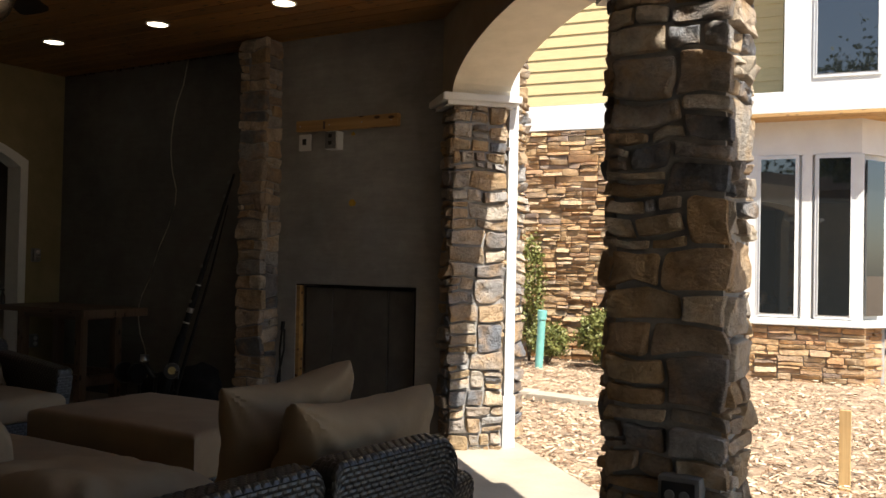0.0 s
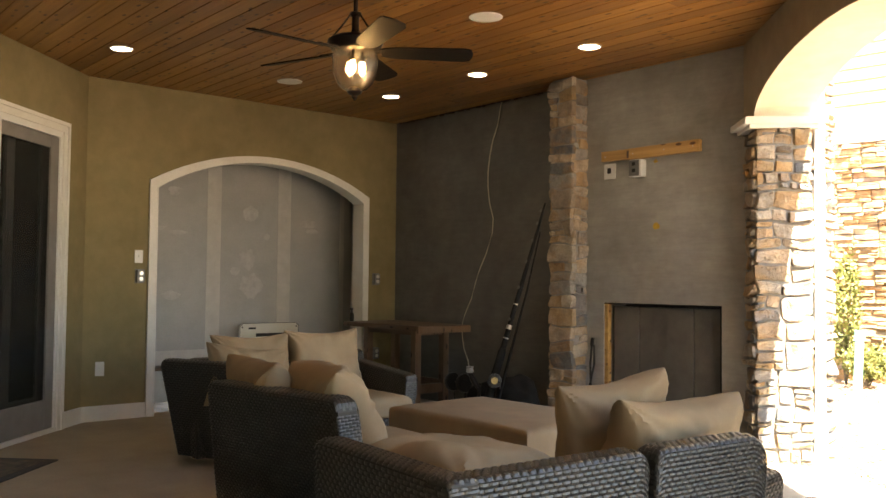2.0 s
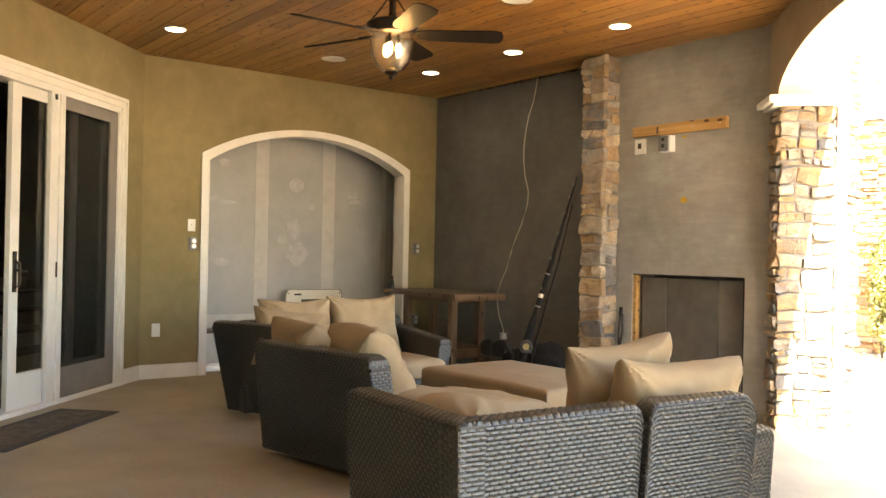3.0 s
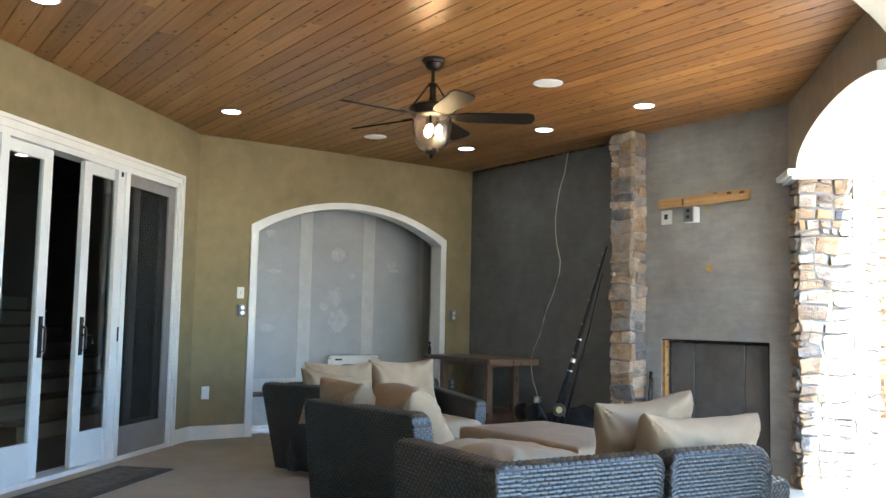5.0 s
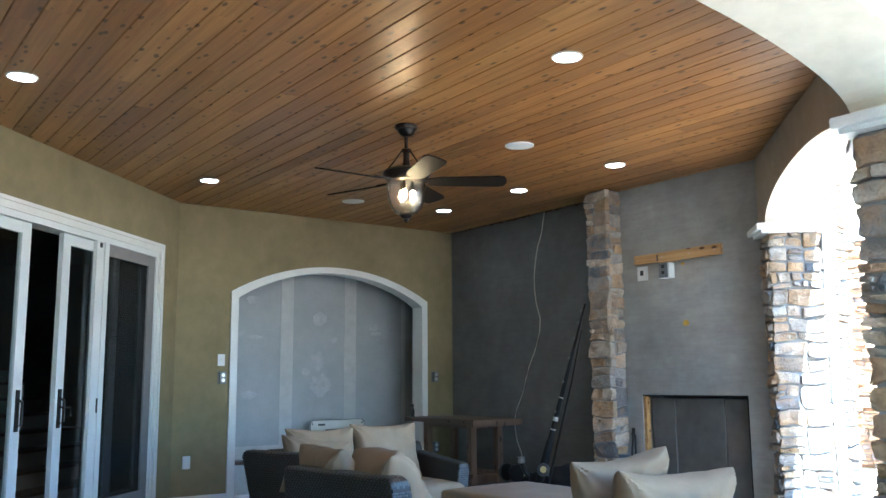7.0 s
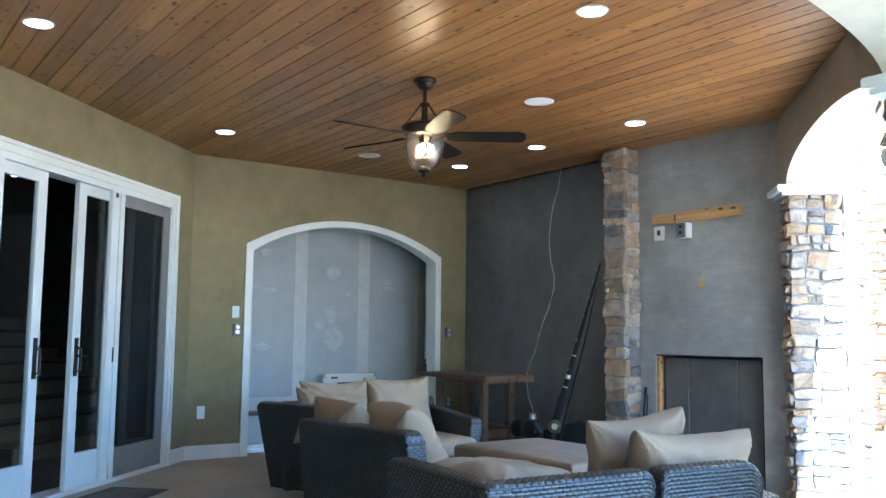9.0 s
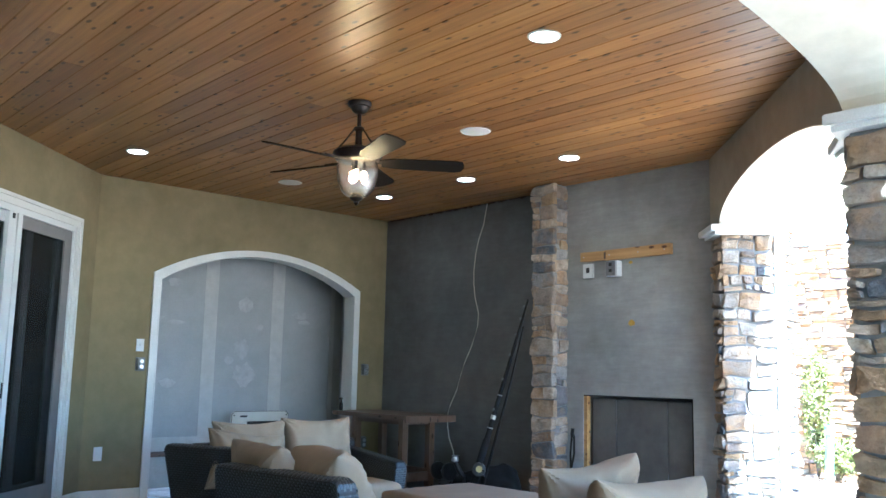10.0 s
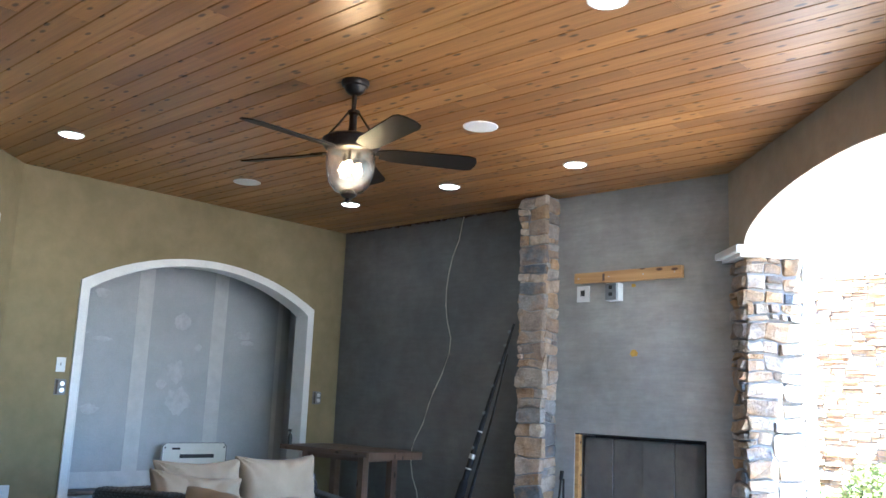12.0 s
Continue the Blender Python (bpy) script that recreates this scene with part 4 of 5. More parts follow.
setting("ceiling_inside", slab_bm(rect(-10.1, -1.4, 2.9, 3.0), N_OUT * DN, S_ALONG, UP, N_OUT * -4.6), UNLIT_TONE, "ceiling inside the house, coloured dim for lack of light", "ceiling")
st = thing("staircase", "dim indoor stairs with dark treads and pale risers", "stairs", at=(*ns(DN - 1.5, -7.5), 0))
for k in range(8):
    n0 = DN - 1.2 - 0.26 * k
    door_slab("riser", st, rect(-8.9, -6.3, 0.18 * k, 0.18 * (k + 1) - 0.03), n0, n0 - 0.02, RISER)
    door_slab("tread", st, rect(-8.9, -6.28, 0.18 * (k + 1) - 0.03, 0.18 * (k + 1)), n0 + 0.03, n0 - 0.27, BENCH_WOOD, "dark wooden tread")
mat_ob = thing("door_mat", "dark patterned door mat on the concrete by the doors", "door mat", at=(*ns(-3.3, -4.8), 0))
door_slab("border", mat_ob, rect(-5.42, -4.05, 0.0, 0.009), -3.55, -3.07, RUG_EDGE)
door_slab("mat_field", mat_ob, rect(-5.36, -4.11, 0.009, 0.0125), -3.49, -3.13, RUG)

# ---- wall plates ----


def wall_plate(name, label, y, z, w, h, mat_, kind_):
    root = thing(name, label, kind_, "wall plates", at=(XW, y, z))
    part("plate", box_bm(XW, XW + 0.008, y - w / 2, y + w / 2, z - h / 2, z + h / 2, 0.002), mat_, root)
    return root


r = wall_plate("light_switch", "white toggle switch plate on the ochre wall", 2.80, 1.47, 0.075, 0.118, VINYL, "light switch")
part("toggle", box_bm(XW + 0.008, XW + 0.022, 2.793, 2.807, 1.465, 1.485, 0.002), VINYL, r)
r = wall_plate("wall_outlet", "white outlet cover low on the ochre wall", 2.47, 0.46, 0.078, 0.125, VINYL, "outlet")
part("outlet_face", box_bm(XW + 0.008, XW + 0.011, 2.452, 2.488, 0.42, 0.50, 0.002), VINYL, r)
for y, z in ((2.81, 1.29), (5.475, 1.29), (5.475, 0.47)):
    r = wall_plate("weatherproof_outlet", "grey metal weatherproof outlet box on the wall", y, z, 0.085, 0.13, GREYBOX, "outlet")
    part("box_body", box_bm(XW + 0.008, XW + 0.045, y - 0.036, y + 0.036, z - 0.058, z + 0.058, 0.01), GREYBOX, r)
    for dz in (-0.026, 0.026):
        part("cover_flap", lathe_bm([(0.02, 0), (0.02, 0.005), (0.015, 0.008)], (0, 0, 0), 16, m=Matrix.Translation((XW + 0.045, y, z + dz)) @ Matrix.Rotation(radians(90), 4, "Y")), STEEL, r, "round flip cover")

# ---- wicker seating ----


def weave(name, quad, parent, cu=0.033, cv=0.0165, rise=0.0036, sag=None):
    """Woven strands over a four-cornered panel (low start, low end, high end, high start), wound to face out.
    sag: how far the low and the high edge sink at each place along."""
    p00, p10, p11, p01 = [np.array(p, float) for p in quad]
    nu = max(2, int(np.linalg.norm(p10 - p00) / cu))
    nv = max(1, int(np.linalg.norm(p01 - p00) / cv))
    nrm = np.cross(p10 - p00, p01 - p00)
    nrm /= np.linalg.norm(nrm)
    down = np.array((0, 0, -1.0))

    def at(u, v):
        p = p00 * (1 - u) * (1 - v) + p10 * u * (1 - v) + p11 * u * v + p01 * (1 - u) * v
        if sag:
            lo, hi = sag(u)
            p = p + down * (lo * (1 - v) + hi * v)
        return p
    verts, faces = [], []
    for j in range(nv):
        off = 0.5 * (j % 2)
        v0, v1 = (j + 0.08) / nv, (j + 0.92) / nv
        for i in range(-1, nu):
            u0, u1 = max(0.0, (i + off + 0.04) / nu), min(1.0, (i + off + 0.96) / nu)
            if u1 - u0 < 0.15 / nu:
                continue
            us = (u0, u0 * 0.72 + u1 * 0.28, u0 * 0.28 + u1 * 0.72, u1)
            hs = (0.0, rise, rise, 0.0)
            base = len(verts)
            for u, hh in zip(us, hs):
                verts.append(at(u, v0) + nrm * hh * 0.55)
                verts.append(at(u, (v0 + v1) / 2) + nrm * (hh + 0.0012))
                verts.append(at(u, v1) + nrm * hh * 0.55)
            for k in range(3):
                for m in range(2):
                    a = base + 3 * k + m
                    faces.append((a, a + 3, a + 4, a + 1))
    ob = link_mesh(name, verts, faces, WICKER, parent)
    ob["kind"] = "stuff"
    return ob


def wicker_wall(name, parent, a, b, out, h0, h1, flare=0.07, thick=0.11, label="", foot=0.04, ins=(0.0, 0.0), soft=(0.03, 0.03)):
    """One upright woven wall of a seat from a to b along its top outside edge; out points away from the seat.
    ins: how far the foot is drawn in at each end; soft: the radius of the top corner at each end."""
    a, b, o = Vector((*a, 0)), Vector((*b, 0)), Vector((*out, 0)).normalized()
    d = (b - a).normalized()
    if d.cross(UP).dot(o) < 0:
        a, b, d, h0, h1, ins, soft = b, a, -d, h1, h0, ins[::-1], soft[::-1]
    length = (b - a).length
    lo_a, lo_b = a - o * flare + d * ins[0] + UP * foot, b - o * flare - d * ins[1] + UP * foot
    hi_a, hi_b = a + UP * h0, b + UP * h1
    in_a, in_b = hi_a - o * thick, hi_b - o * thick
    li_a, li_b = lo_a - o * (thick - 0.02), lo_b - o * (thick - 0.02)

    def fall(u):
        out_ = 0.0
        for x, r in ((u * length, soft[0]), ((1 - u) * length, soft[1])):
            if r and x < r:
                out_ += r - math.sqrt(max(0.0, r * r - (r - x) ** 2))
        return out_
    bm = bmesh.new()
    steps = sorted({0.0, 1.0, *[k / 8 for k in range(9)], *[soft[0] * k / 4 / length for k in range(5)], *[1 - soft[1] * k / 4 / length for k in range(5)]})
    rows = []
    for u in steps:
        f = UP * (fall(u) + 0.005)
        rows.append([bm.verts.new(p) for p in (lo_a.lerp(lo_b, u) - o * 0.006, hi_a.lerp(hi_b, u) - o * 0.010 - f, in_a.lerp(in_b, u) + o * 0.010 - f, li_a.lerp(li_b, u) + o * 0.006)])
    for r0, r1 in zip(rows, rows[1:]):
        for k in range(4):
            bm.faces.new((r0[k], r1[k], r1[(k + 1) % 4], r0[(k + 1) % 4]))
    bm.faces.new(rows[0])
    bm.faces.new(rows[-1][::-1])
    # body behind the weave is coloured darker, as shade in the gaps
    body = part(name, bm, WICKER_SHADE, parent, label)
    rim = 0.018
    ch = o * -rim
    weave("woven_face", (lo_a, lo_b, hi_b - UP * rim, hi_a - UP * rim), body, sag=lambda u: (0.0, fall(u)))
    weave("woven_edge", (hi_a - UP * rim, hi_b - UP * rim, hi_b + ch, hi_a + ch), body, cv=0.02, sag=lambda u: (fall(u), fall(u)))
    weave("woven_top", (hi_a + ch, hi_b + ch, in_b - ch, in_a - ch), body, cv=0.018, sag=lambda u: (fall(u), fall(u)))
    weave("woven_edge", (in_b - UP * rim, in_a - UP * rim, in_a - ch, in_b - ch)[::1], body, cv=0.02, sag=lambda u: (fall(1 - u), fall(1 - u)))
    weave("woven_lining", (li_b, li_a, in_a - UP * rim, in_b - UP * rim), body, sag=lambda u: (0.0, fall(1 - u)))
    weave("woven_end", (lo_b, li_b, in_b - UP * (rim + soft[1]), hi_b - UP * (rim + soft[1])), body)
    weave("woven_end", (li_a, lo_a, hi_a - UP * (rim + soft[0]), in_a - UP * (rim + soft[0])), body)
    return body


def seat_base(parent, x0, x1, y0, y1, top=0.30, faces="S"):
    # same painted shade colour under the woven faces
    body = part("base", box_bm(x0, x1, y0, y1, 0.05, top), WICKER_SHADE, parent)
    if "S" in faces:
        weave("woven_face", ((x0, y0 - 0.003, 0.05), (x1, y0 - 0.003, 0.05), (x1, y0 - 0.003, top), (x0, y0 - 0.003, top)), body)
    if "E" in faces:
        weave("woven_face", ((x1 + 0.003, y0, 0.05), (x1 + 0.003, y1, 0.05), (x1 + 0.003, y1, top), (x1 + 0.003, y0, top)), body)
    for x in (x0 + 0.06, x1 - 0.06):
        for y in (y0 + 0.06, y1 - 0.06):
            part("foot", lathe_bm([(0.018, 0.0), (0.022, 0.05)], (x, y, 0), 10), BLACK, parent)
    return body


def cushion_bm(x0, x1, y0, y1, z0, z1, seed=0, crown=0.02, r=0.045):
    """A boxed seat cushion with a soft crown, rounded edges and faint creases."""
    bm = bmesh.new()
    n = 26
    cx, cy, hx, hy = (x0 + x1) / 2, (y0 + y1) / 2, (x1 - x0) / 2, (y1 - y0) / 2

    def shape(u, v, top):
        k = max(abs(u), abs(v))
        edge = max(0.0, (k - (1 - r / min(hx, hy))) / (r / min(hx, hy)))
        drop = r * (1 - math.sqrt(max(0.0, 1 - edge * edge)))
        bulge = crown * (1 - u ** 4) * (1 - v ** 4) if top else 0
        w = 0.004 * noise.noise((u * 4 + seed, v * 4, seed * 1.7))
        return (z1 - drop + bulge + w) if top else z0 + drop * 0.6
    grid = {}
    for top in (True, False):
        for i in range(n + 1):
            for j in range(n + 1):
                u, v = math.sin((2 * i / n - 1) * math.pi / 2), math.sin((2 * j / n - 1) * math.pi / 2)
                grid[top, i, j] = bm.verts.new((cx + hx * u, cy + hy * v, shape(u, v, top)))
        for i in range(n):
            for j in range(n):
                f = [grid[top, i, j], grid[top, i + 1, j], grid[top, i + 1, j + 1], grid[top, i, j + 1]]
                bm.faces.new(f if top else f[::-1])
    rim = [(i, 0) for i in range(n)] + [(n, j) for j in range(n)] + [(i, n) for i in range(n, 0, -1)] + [(0, j) for j in range(n, 0, -1)]
    for k in range(len(rim)):
        a, b = rim[k], rim[(k + 1) % len(rim)]
        bm.faces.new((grid[True, *a], grid[False, *a], grid[False, *b], grid[True, *b]))
    return bm


def pillow(name, label, w, h, t, m, seed, pinch=0.16, gather=False):
    """A stuffed throw pillow: thick middle, thin seams, eared corners, creases running from the seams."""
    n = 34
    bm = bmesh.new()
    grid = {}
    for side in (1, -1):
        for i in range(n + 1):
            for j in range(n + 1):
                u, v = math.sin((2 * i / n - 1) * math.pi / 2), math.sin((2 * j / n - 1) * math.pi / 2)
                x = w / 2 * u * (1 - 0.03 * (u * v) ** 6) * (1 - pinch * (1 - v * v) * abs(u) ** 2)
                y = h / 2 * v * (1 - 0.03 * (u * v) ** 6) * (1 - pinch * (1 - u * u) * abs(v) ** 2)
                fat = max(0.0, (1 - abs(u) ** 4) * (1 - abs(v) ** 4)) ** 0.48
                edge = max(abs(u), abs(v))
                ang = math.atan2(v, u)
                crease = 0.050 * noise.noise((ang * 4.2 + seed * 3.1, edge * 1.3, side + seed)) * edge ** 2 * (1 - edge ** 8)
                for cu_, cv_ in ((1, 1), (-1, 1), (1, -1), (-1, -1)):
                    du, dv = (u - cu_) * w / 2, (v - cv_) * h / 2
                    rho = math.hypot(du, dv)
                    crease += 0.016 * math.sin(math.atan2(dv, du) * 11 + seed * 2.3 + cu_ * 1.7 + cv_) * math.exp(-rho / 0.16) * min(1.0, rho / 0.05)
                if gather:
                    rho = math.hypot(u * w / 2, v * h / 2)
                    crease += 0.03 * math.sin(ang * 7 + seed) * math.exp(-rho / 0.09) * min(1.0, rho / 0.02) - 0.05 * math.exp(-(rho / 0.05) ** 2)
                soft = 0.02 * noise.noise((u * 1.7 + seed, v * 1.7, side * 2.0 + seed))
                z = side * (t / 2 * fat + (crease + soft) * fat ** 0.5 + 0.003)
                grid[side, i, j] = bm.verts.new((x, y, z))
        for i in range(n):
            for j in range(n):
                f = [grid[side, i, j], grid[side, i + 1, j], grid[side, i + 1, j + 1], grid[side, i, j + 1]]
                bm.faces.new(f if side > 0 else f[::-1])
    rim = [(i, 0) for i in range(n)] + [(n, j) for j in range(n)] + [(i, n) for i in range(n, 0, -1)] + [(0, j) for j in range(n, 0, -1)]
    for k in range(len(rim)):
        a, b = rim[k], rim[(k + 1) % len(rim)]
        bm.faces.new((grid[1, *a], grid[-1, *a], grid[-1, *b], grid[1, *b]))
    bmesh.ops.transform(bm, matrix=m, verts=bm.verts)
    return tagged(part(name, bm, FABRIC, None, smooth=True), label, "pillow", "throw pillows")


HS = 0.713
# seat by the niche, facing the garden
s1 = thing("wicker_sofa", "black wicker outdoor sofa with tan seat cushions", "sofa", "wicker sofas", at=(-5.0, 3.0, 0))
wicker_wall("arm", s1, (-5.50, 2.17), (-4.70, 2.50), (0.38, -0.92), HS, HS, flare=0.14, ins=(0.04, 0.0))
wicker_wall("back", s1, (-5.60, 3.86), (-5.46, 2.34), (-1, -0.05), HS, HS, flare=0.1)
wicker_wall("arm", s1, (-5.58, 3.90), (-4.70, 3.80), (0, 1), 0.64, 0.58)
seat_base(s1, -5.42, -4.70, 2.62, 3.72, 0.28, "E")
part("seat_cushion", cushion_bm(-5.38, -4.68, 2.62, 3.14, 0.285, 0.43, 1), FABRIC, s1, "tan canvas seat cushion", True)
part("seat_cushion", cushion_bm(-5.38, -4.66, 3.15, 3.72, 0.285, 0.43, 2), FABRIC, s1, "tan canvas seat cushion", True)
# seat with its back to the doors
s2 = thing("wicker_sofa", "black wicker armless sofa section with its back to the doors", "sofa", "wicker sofas", at=(-3.5, 2.3, 0))
wicker_wall("back", s2, (-4.09, 1.85), (-3.05, 2.0), (0.14, -1), HS, HS, flare=0.14, thick=0.14, ins=(-0.10, 0.0), soft=(0.03, 0.06))
seat_base(s2, -4.0, -3.0, 2.12, 2.78, 0.28, "E")
part("seat_cushion", cushion_bm(-4.02, -2.98, 2.10, 2.80, 0.285, 0.43, 3), FABRIC, s2, "tan canvas seat cushion", True)
# corner seat with its back to the open side
s3 = thing("wicker_corner_seat", "black wicker corner seat with woven back and side", "sofa", "wicker sofas", at=(-1.85, 1.8, 0))
wicker_wall("side", s3, (-2.27, 1.39), (-1.435, 1.305), (-0.1, -1), HS, HS, flare=0.05, ins=(0.0, 0.05), soft=(0.05, 0.012))
wicker_wall("back", s3, (-1.435, 1.305), (-1.385, 2.14), (1, -0.06), HS, HS, flare=0.05, ins=(0.05, 0.0), soft=(0.012, 0.05))
seat_base(s3, -2.25, -1.55, 1.45, 2.12, 0.28, "")
part("seat_cushion", cushion_bm(-2.27, -1.54, 1.44, 2.13, 0.285, 0.43, 4), FABRIC, s3, "tan canvas seat cushion", True)
s4 = thing("wicker_end_seat", "black wicker end seat with a low arm", "sofa", "wicker sofas", at=(-1.8, 2.55, 0))
wicker_wall("back", s4, (-1.378, 2.172), (-1.325, 2.77), (1, -0.06), HS, HS, flare=0.05, soft=(0.05, 0.09))
wicker_wall("arm", s4, (-2.15, 3.02), (-1.36, 2.95), (0.08, 1), 0.55, 0.55, flare=0.04)
wicker_wall("back_foot", s4, (-1.335, 2.765), (-1.36, 2.95), (1, 0.0), 0.55, 0.55, flare=0.05)
seat_base(s4, -2.2, -1.5, 2.17, 2.86, 0.28, "")
part("seat_cushion", cushion_bm(-2.22, -1.49, 2.16, 2.87, 0.285, 0.43, 5), FABRIC, s4, "tan canvas seat cushion", True)
# ottoman
ot = thing("ottoman", "large square ottoman with a thick tan cushion", "ottoman", at=(-3.4, 3.35, 0))
seat_base(ot, -3.93, -2.84, 3.05, 3.74, 0.28, "SE")
part("cushion", cushion_bm(-3.98, -2.79, 3.0, 3.78, 0.285, 0.50, 6, 0.012, 0.03), FABRIC, ot, "thick boxed tan cushion", True)


def stand(x, y, z, face, lean, roll=0):
    """A pillow stood on edge: face is the heading of its front in degrees, lean its backward slope."""
    return Matrix.Translation((x, y, z)) @ Matrix.Rotation(radians(face), 4, "Z") @ Matrix.Rotation(radians(90 - lean), 4, "X") @ Matrix.Rotation(radians(roll), 4, "Z")


PL = "plump tan canvas throw pillow leaning on the sofa back"
pillow("throw_pillow", PL, 0.64, 0.52, 0.19, stand(-5.30, 2.78, 0.635, 90, 17), 1)
pillow("throw_pillow", PL, 0.68, 0.54, 0.20, stand(-5.30, 3.38, 0.64, 92, 14), 2)
pillow("throw_pillow", "creased tan pillow with a gathered middle seam", 0.60, 0.46, 0.19, stand(-5.10, 2.62, 0.60, 80, 22, -7), 3, gather=True)
pillow("throw_pillow", PL, 0.76, 0.48, 0.20, stand(-3.98, 2.13, 0.61, 172, 20), 4, 0.09)
pillow("throw_pillow", "fat tan pillow slumped over the seat end", 0.68, 0.52, 0.27, stand(-3.46, 2.27, 0.605, 168, 32, 0), 5, 0.11)
pillow("throw_pillow", "tan pillow lying flat on the corner seat", 0.60, 0.64, 0.27, Matrix.Translation((-1.98, 1.81, 0.565)) @ Matrix.Rotation(radians(8), 4, "Z") @ Matrix.Rotation(radians(-6), 4, "X"), 6)
pillow("throw_pillow", "tan pillow propped behind another one", 0.60, 0.54, 0.20, stand(-1.93, 2.60, 0.63, -97, 10, -5), 7)
pillow("throw_pillow", "tan pillow propped on the end seat back", 0.98, 0.48, 0.24, stand(-1.70, 2.70, 0.60, -84, 14, 3), 8, 0.20)

# ---- sign behind the sofa ----
sg = thing("name_sign", "white wooden sign board with black bar lettering", "sign", at=(-8.30, 4.57, 0.374))
SY0, SY1, SZ0, SZ1, c = 4.205, 4.935, 0.374, 0.795, 0.035
so_ = [(SY0 + c, SZ0), (SY1 - c, SZ0), (SY1, SZ0 + c), (SY1, SZ1 - c), (SY1 - c, SZ1), (SY0 + c, SZ1), (SY0, SZ1 - c), (SY0, SZ0 + c)]
part("board", slab_bm(so_, (-8.322, 0, 0), (0, 1, 0), UP, (0.022, 0, 0)), SIGN_WHITE, sg)
for y0, y1, z0, z1 in ((4.31, 4.40, 0.728, 0.748), (4.40, 4.79, 0.645, 0.682)):
    part("text_bar", box_bm(-8.30, -8.2975, y0, y1, z0, z1), SIGN_BLACK, sg, "black bar")

for y in (4.235, 4.905):
    part("screw", lathe_bm([(0.009, 0), (0.009, 0.003)], (0, 0, 0), 10, m=Matrix.Translation((-8.30, y, 0.75)) @ Matrix.Rotation(radians(90), 4, "Y")), BRONZE, sg)
edge = [(y, z) for y, z in so_] + [so_[0]] + [(4.57 + (y - 4.57) * 0.986, 0.585 + (z - 0.585) * 0.975) for y, z in [so_[0]] + so_[::-1]]
part("painted_border", slab_bm(edge, (-8.30, 0, 0), (0, 1, 0), UP, (0.0015, 0, 0)), SIGN_BLACK, sg, "thin dark painted border")

# ---- work bench in the corner ----
wb = thing("work_bench", "rough reddish-brown wooden bench table in the corner", "table", at=(-6.8, 5.3, 0))
for k in range(5):
    y0 = 4.95 + 0.135 * k
    part("top_board", box_bm(-7.42, -6.17, y0 + 0.002, y0 + 0.133, 0.795, 0.84, 0.003), BENCH_WOOD, wb)
part("apron", box_bm(-7.20, -6.475, 5.13, 5.165, 0.735, 0.794, 0.002), BENCH_WOOD, wb)
part("apron", box_bm(-6.45, -6.415, 5.192, 5.478, 0.735, 0.794, 0.002), BENCH_WOOD, wb)
part("end_board", box_bm(-6.168, -6.145, 4.955, 5.62, 0.77, 0.838, 0.003), POST_WOOD, wb, "paler end board")
for x in (-7.28, -6.47):
    for y in (5.12, 5.48):
        part("leg", box_bm(x, x + 0.075, y, y + 0.07, 0, 0.794, 0.003), POST_WOOD, wb)
part("end_rail", box_bm(-6.45, -6.405, 5.192, 5.478, 0.16, 0.25, 0.002), POST_WOOD, wb, "pale end rail")
part("stretcher", box_bm(-7.28, -6.40, 5.55, 5.585, 0.18, 0.27, 0.002), BENCH_WOOD, wb)
part("lower_shelf", box_bm(-7.28, -6.40, 5.095, 5.119, 0.18, 0.27, 0.002), BENCH_WOOD, wb)
bt = thing("spray_bottle", "small black bottle standing on the bench", "bottle", at=(-7.36, 5.0, 0.84))
part("body", lathe_bm([(0.02, 0.84), (0.022, 0.86), (0.02, 0.92), (0.01, 0.94), (0.01, 0.96)], (-7.36, 5.02, 0), 14), BLACK, bt, smooth=True)
part("nozzle", box_bm(-7.385, -7.345, 5.01, 5.03, 0.96, 0.98, 0.004), BLACK, bt)

# ---- fishing rod and bags ----
rd = thing("fishing_rod", "black fishing rod with a brass-ringed reel against the pilaster", "fishing rod", "fishing rods", at=(-5.3, 5.02, 0))
A, B = Vector((-5.30, 5.02, 0.10)), Vector((-4.935, 5.405, 1.97))


def on_rod(f):
    return A.lerp(B, f)


part("butt_grip", tube_bm([on_rod(f) for f in (0, 0.02, 0.14, 0.3, 0.32)], [0.024, 0.036, 0.040, 0.036, 0.022], 12), NYLON, rd, smooth=True)
part("blank", tube_bm([on_rod(f) for f in (0.3, 0.5, 0.75, 1.0)], [0.026, 0.022, 0.016, 0.009], 10), NYLON, rd, smooth=True)
for f in (0.45, 0.6, 0.72, 0.82, 0.9, 0.96):
    p = on_rod(f) + Vector((0.0, -0.025, 0.004))
    part("line_guide", lathe_bm([(0.013, 0), (0.016, 0.003), (0.013, 0.006)], (0, 0, 0), 12, m=Matrix.Translation(p) @ Matrix.Rotation(radians(70), 4, "X")), GREYBOX, rd)
for f0, f1, r_ in ((0.36, 0.366, 0.027), (0.52, 0.525, 0.023)):
    part("silver_wrap", tube_bm([on_rod(f0), on_rod(f1)], r_, 10), STEEL, rd, "silver wrap", True)
part("chrome_band", tube_bm([on_rod(0.405), on_rod(0.425)], 0.026, 12), STEEL, rd, "chrome band", True)
p = on_rod(0.14) + Vector((0.09, -0.06, 0.05))
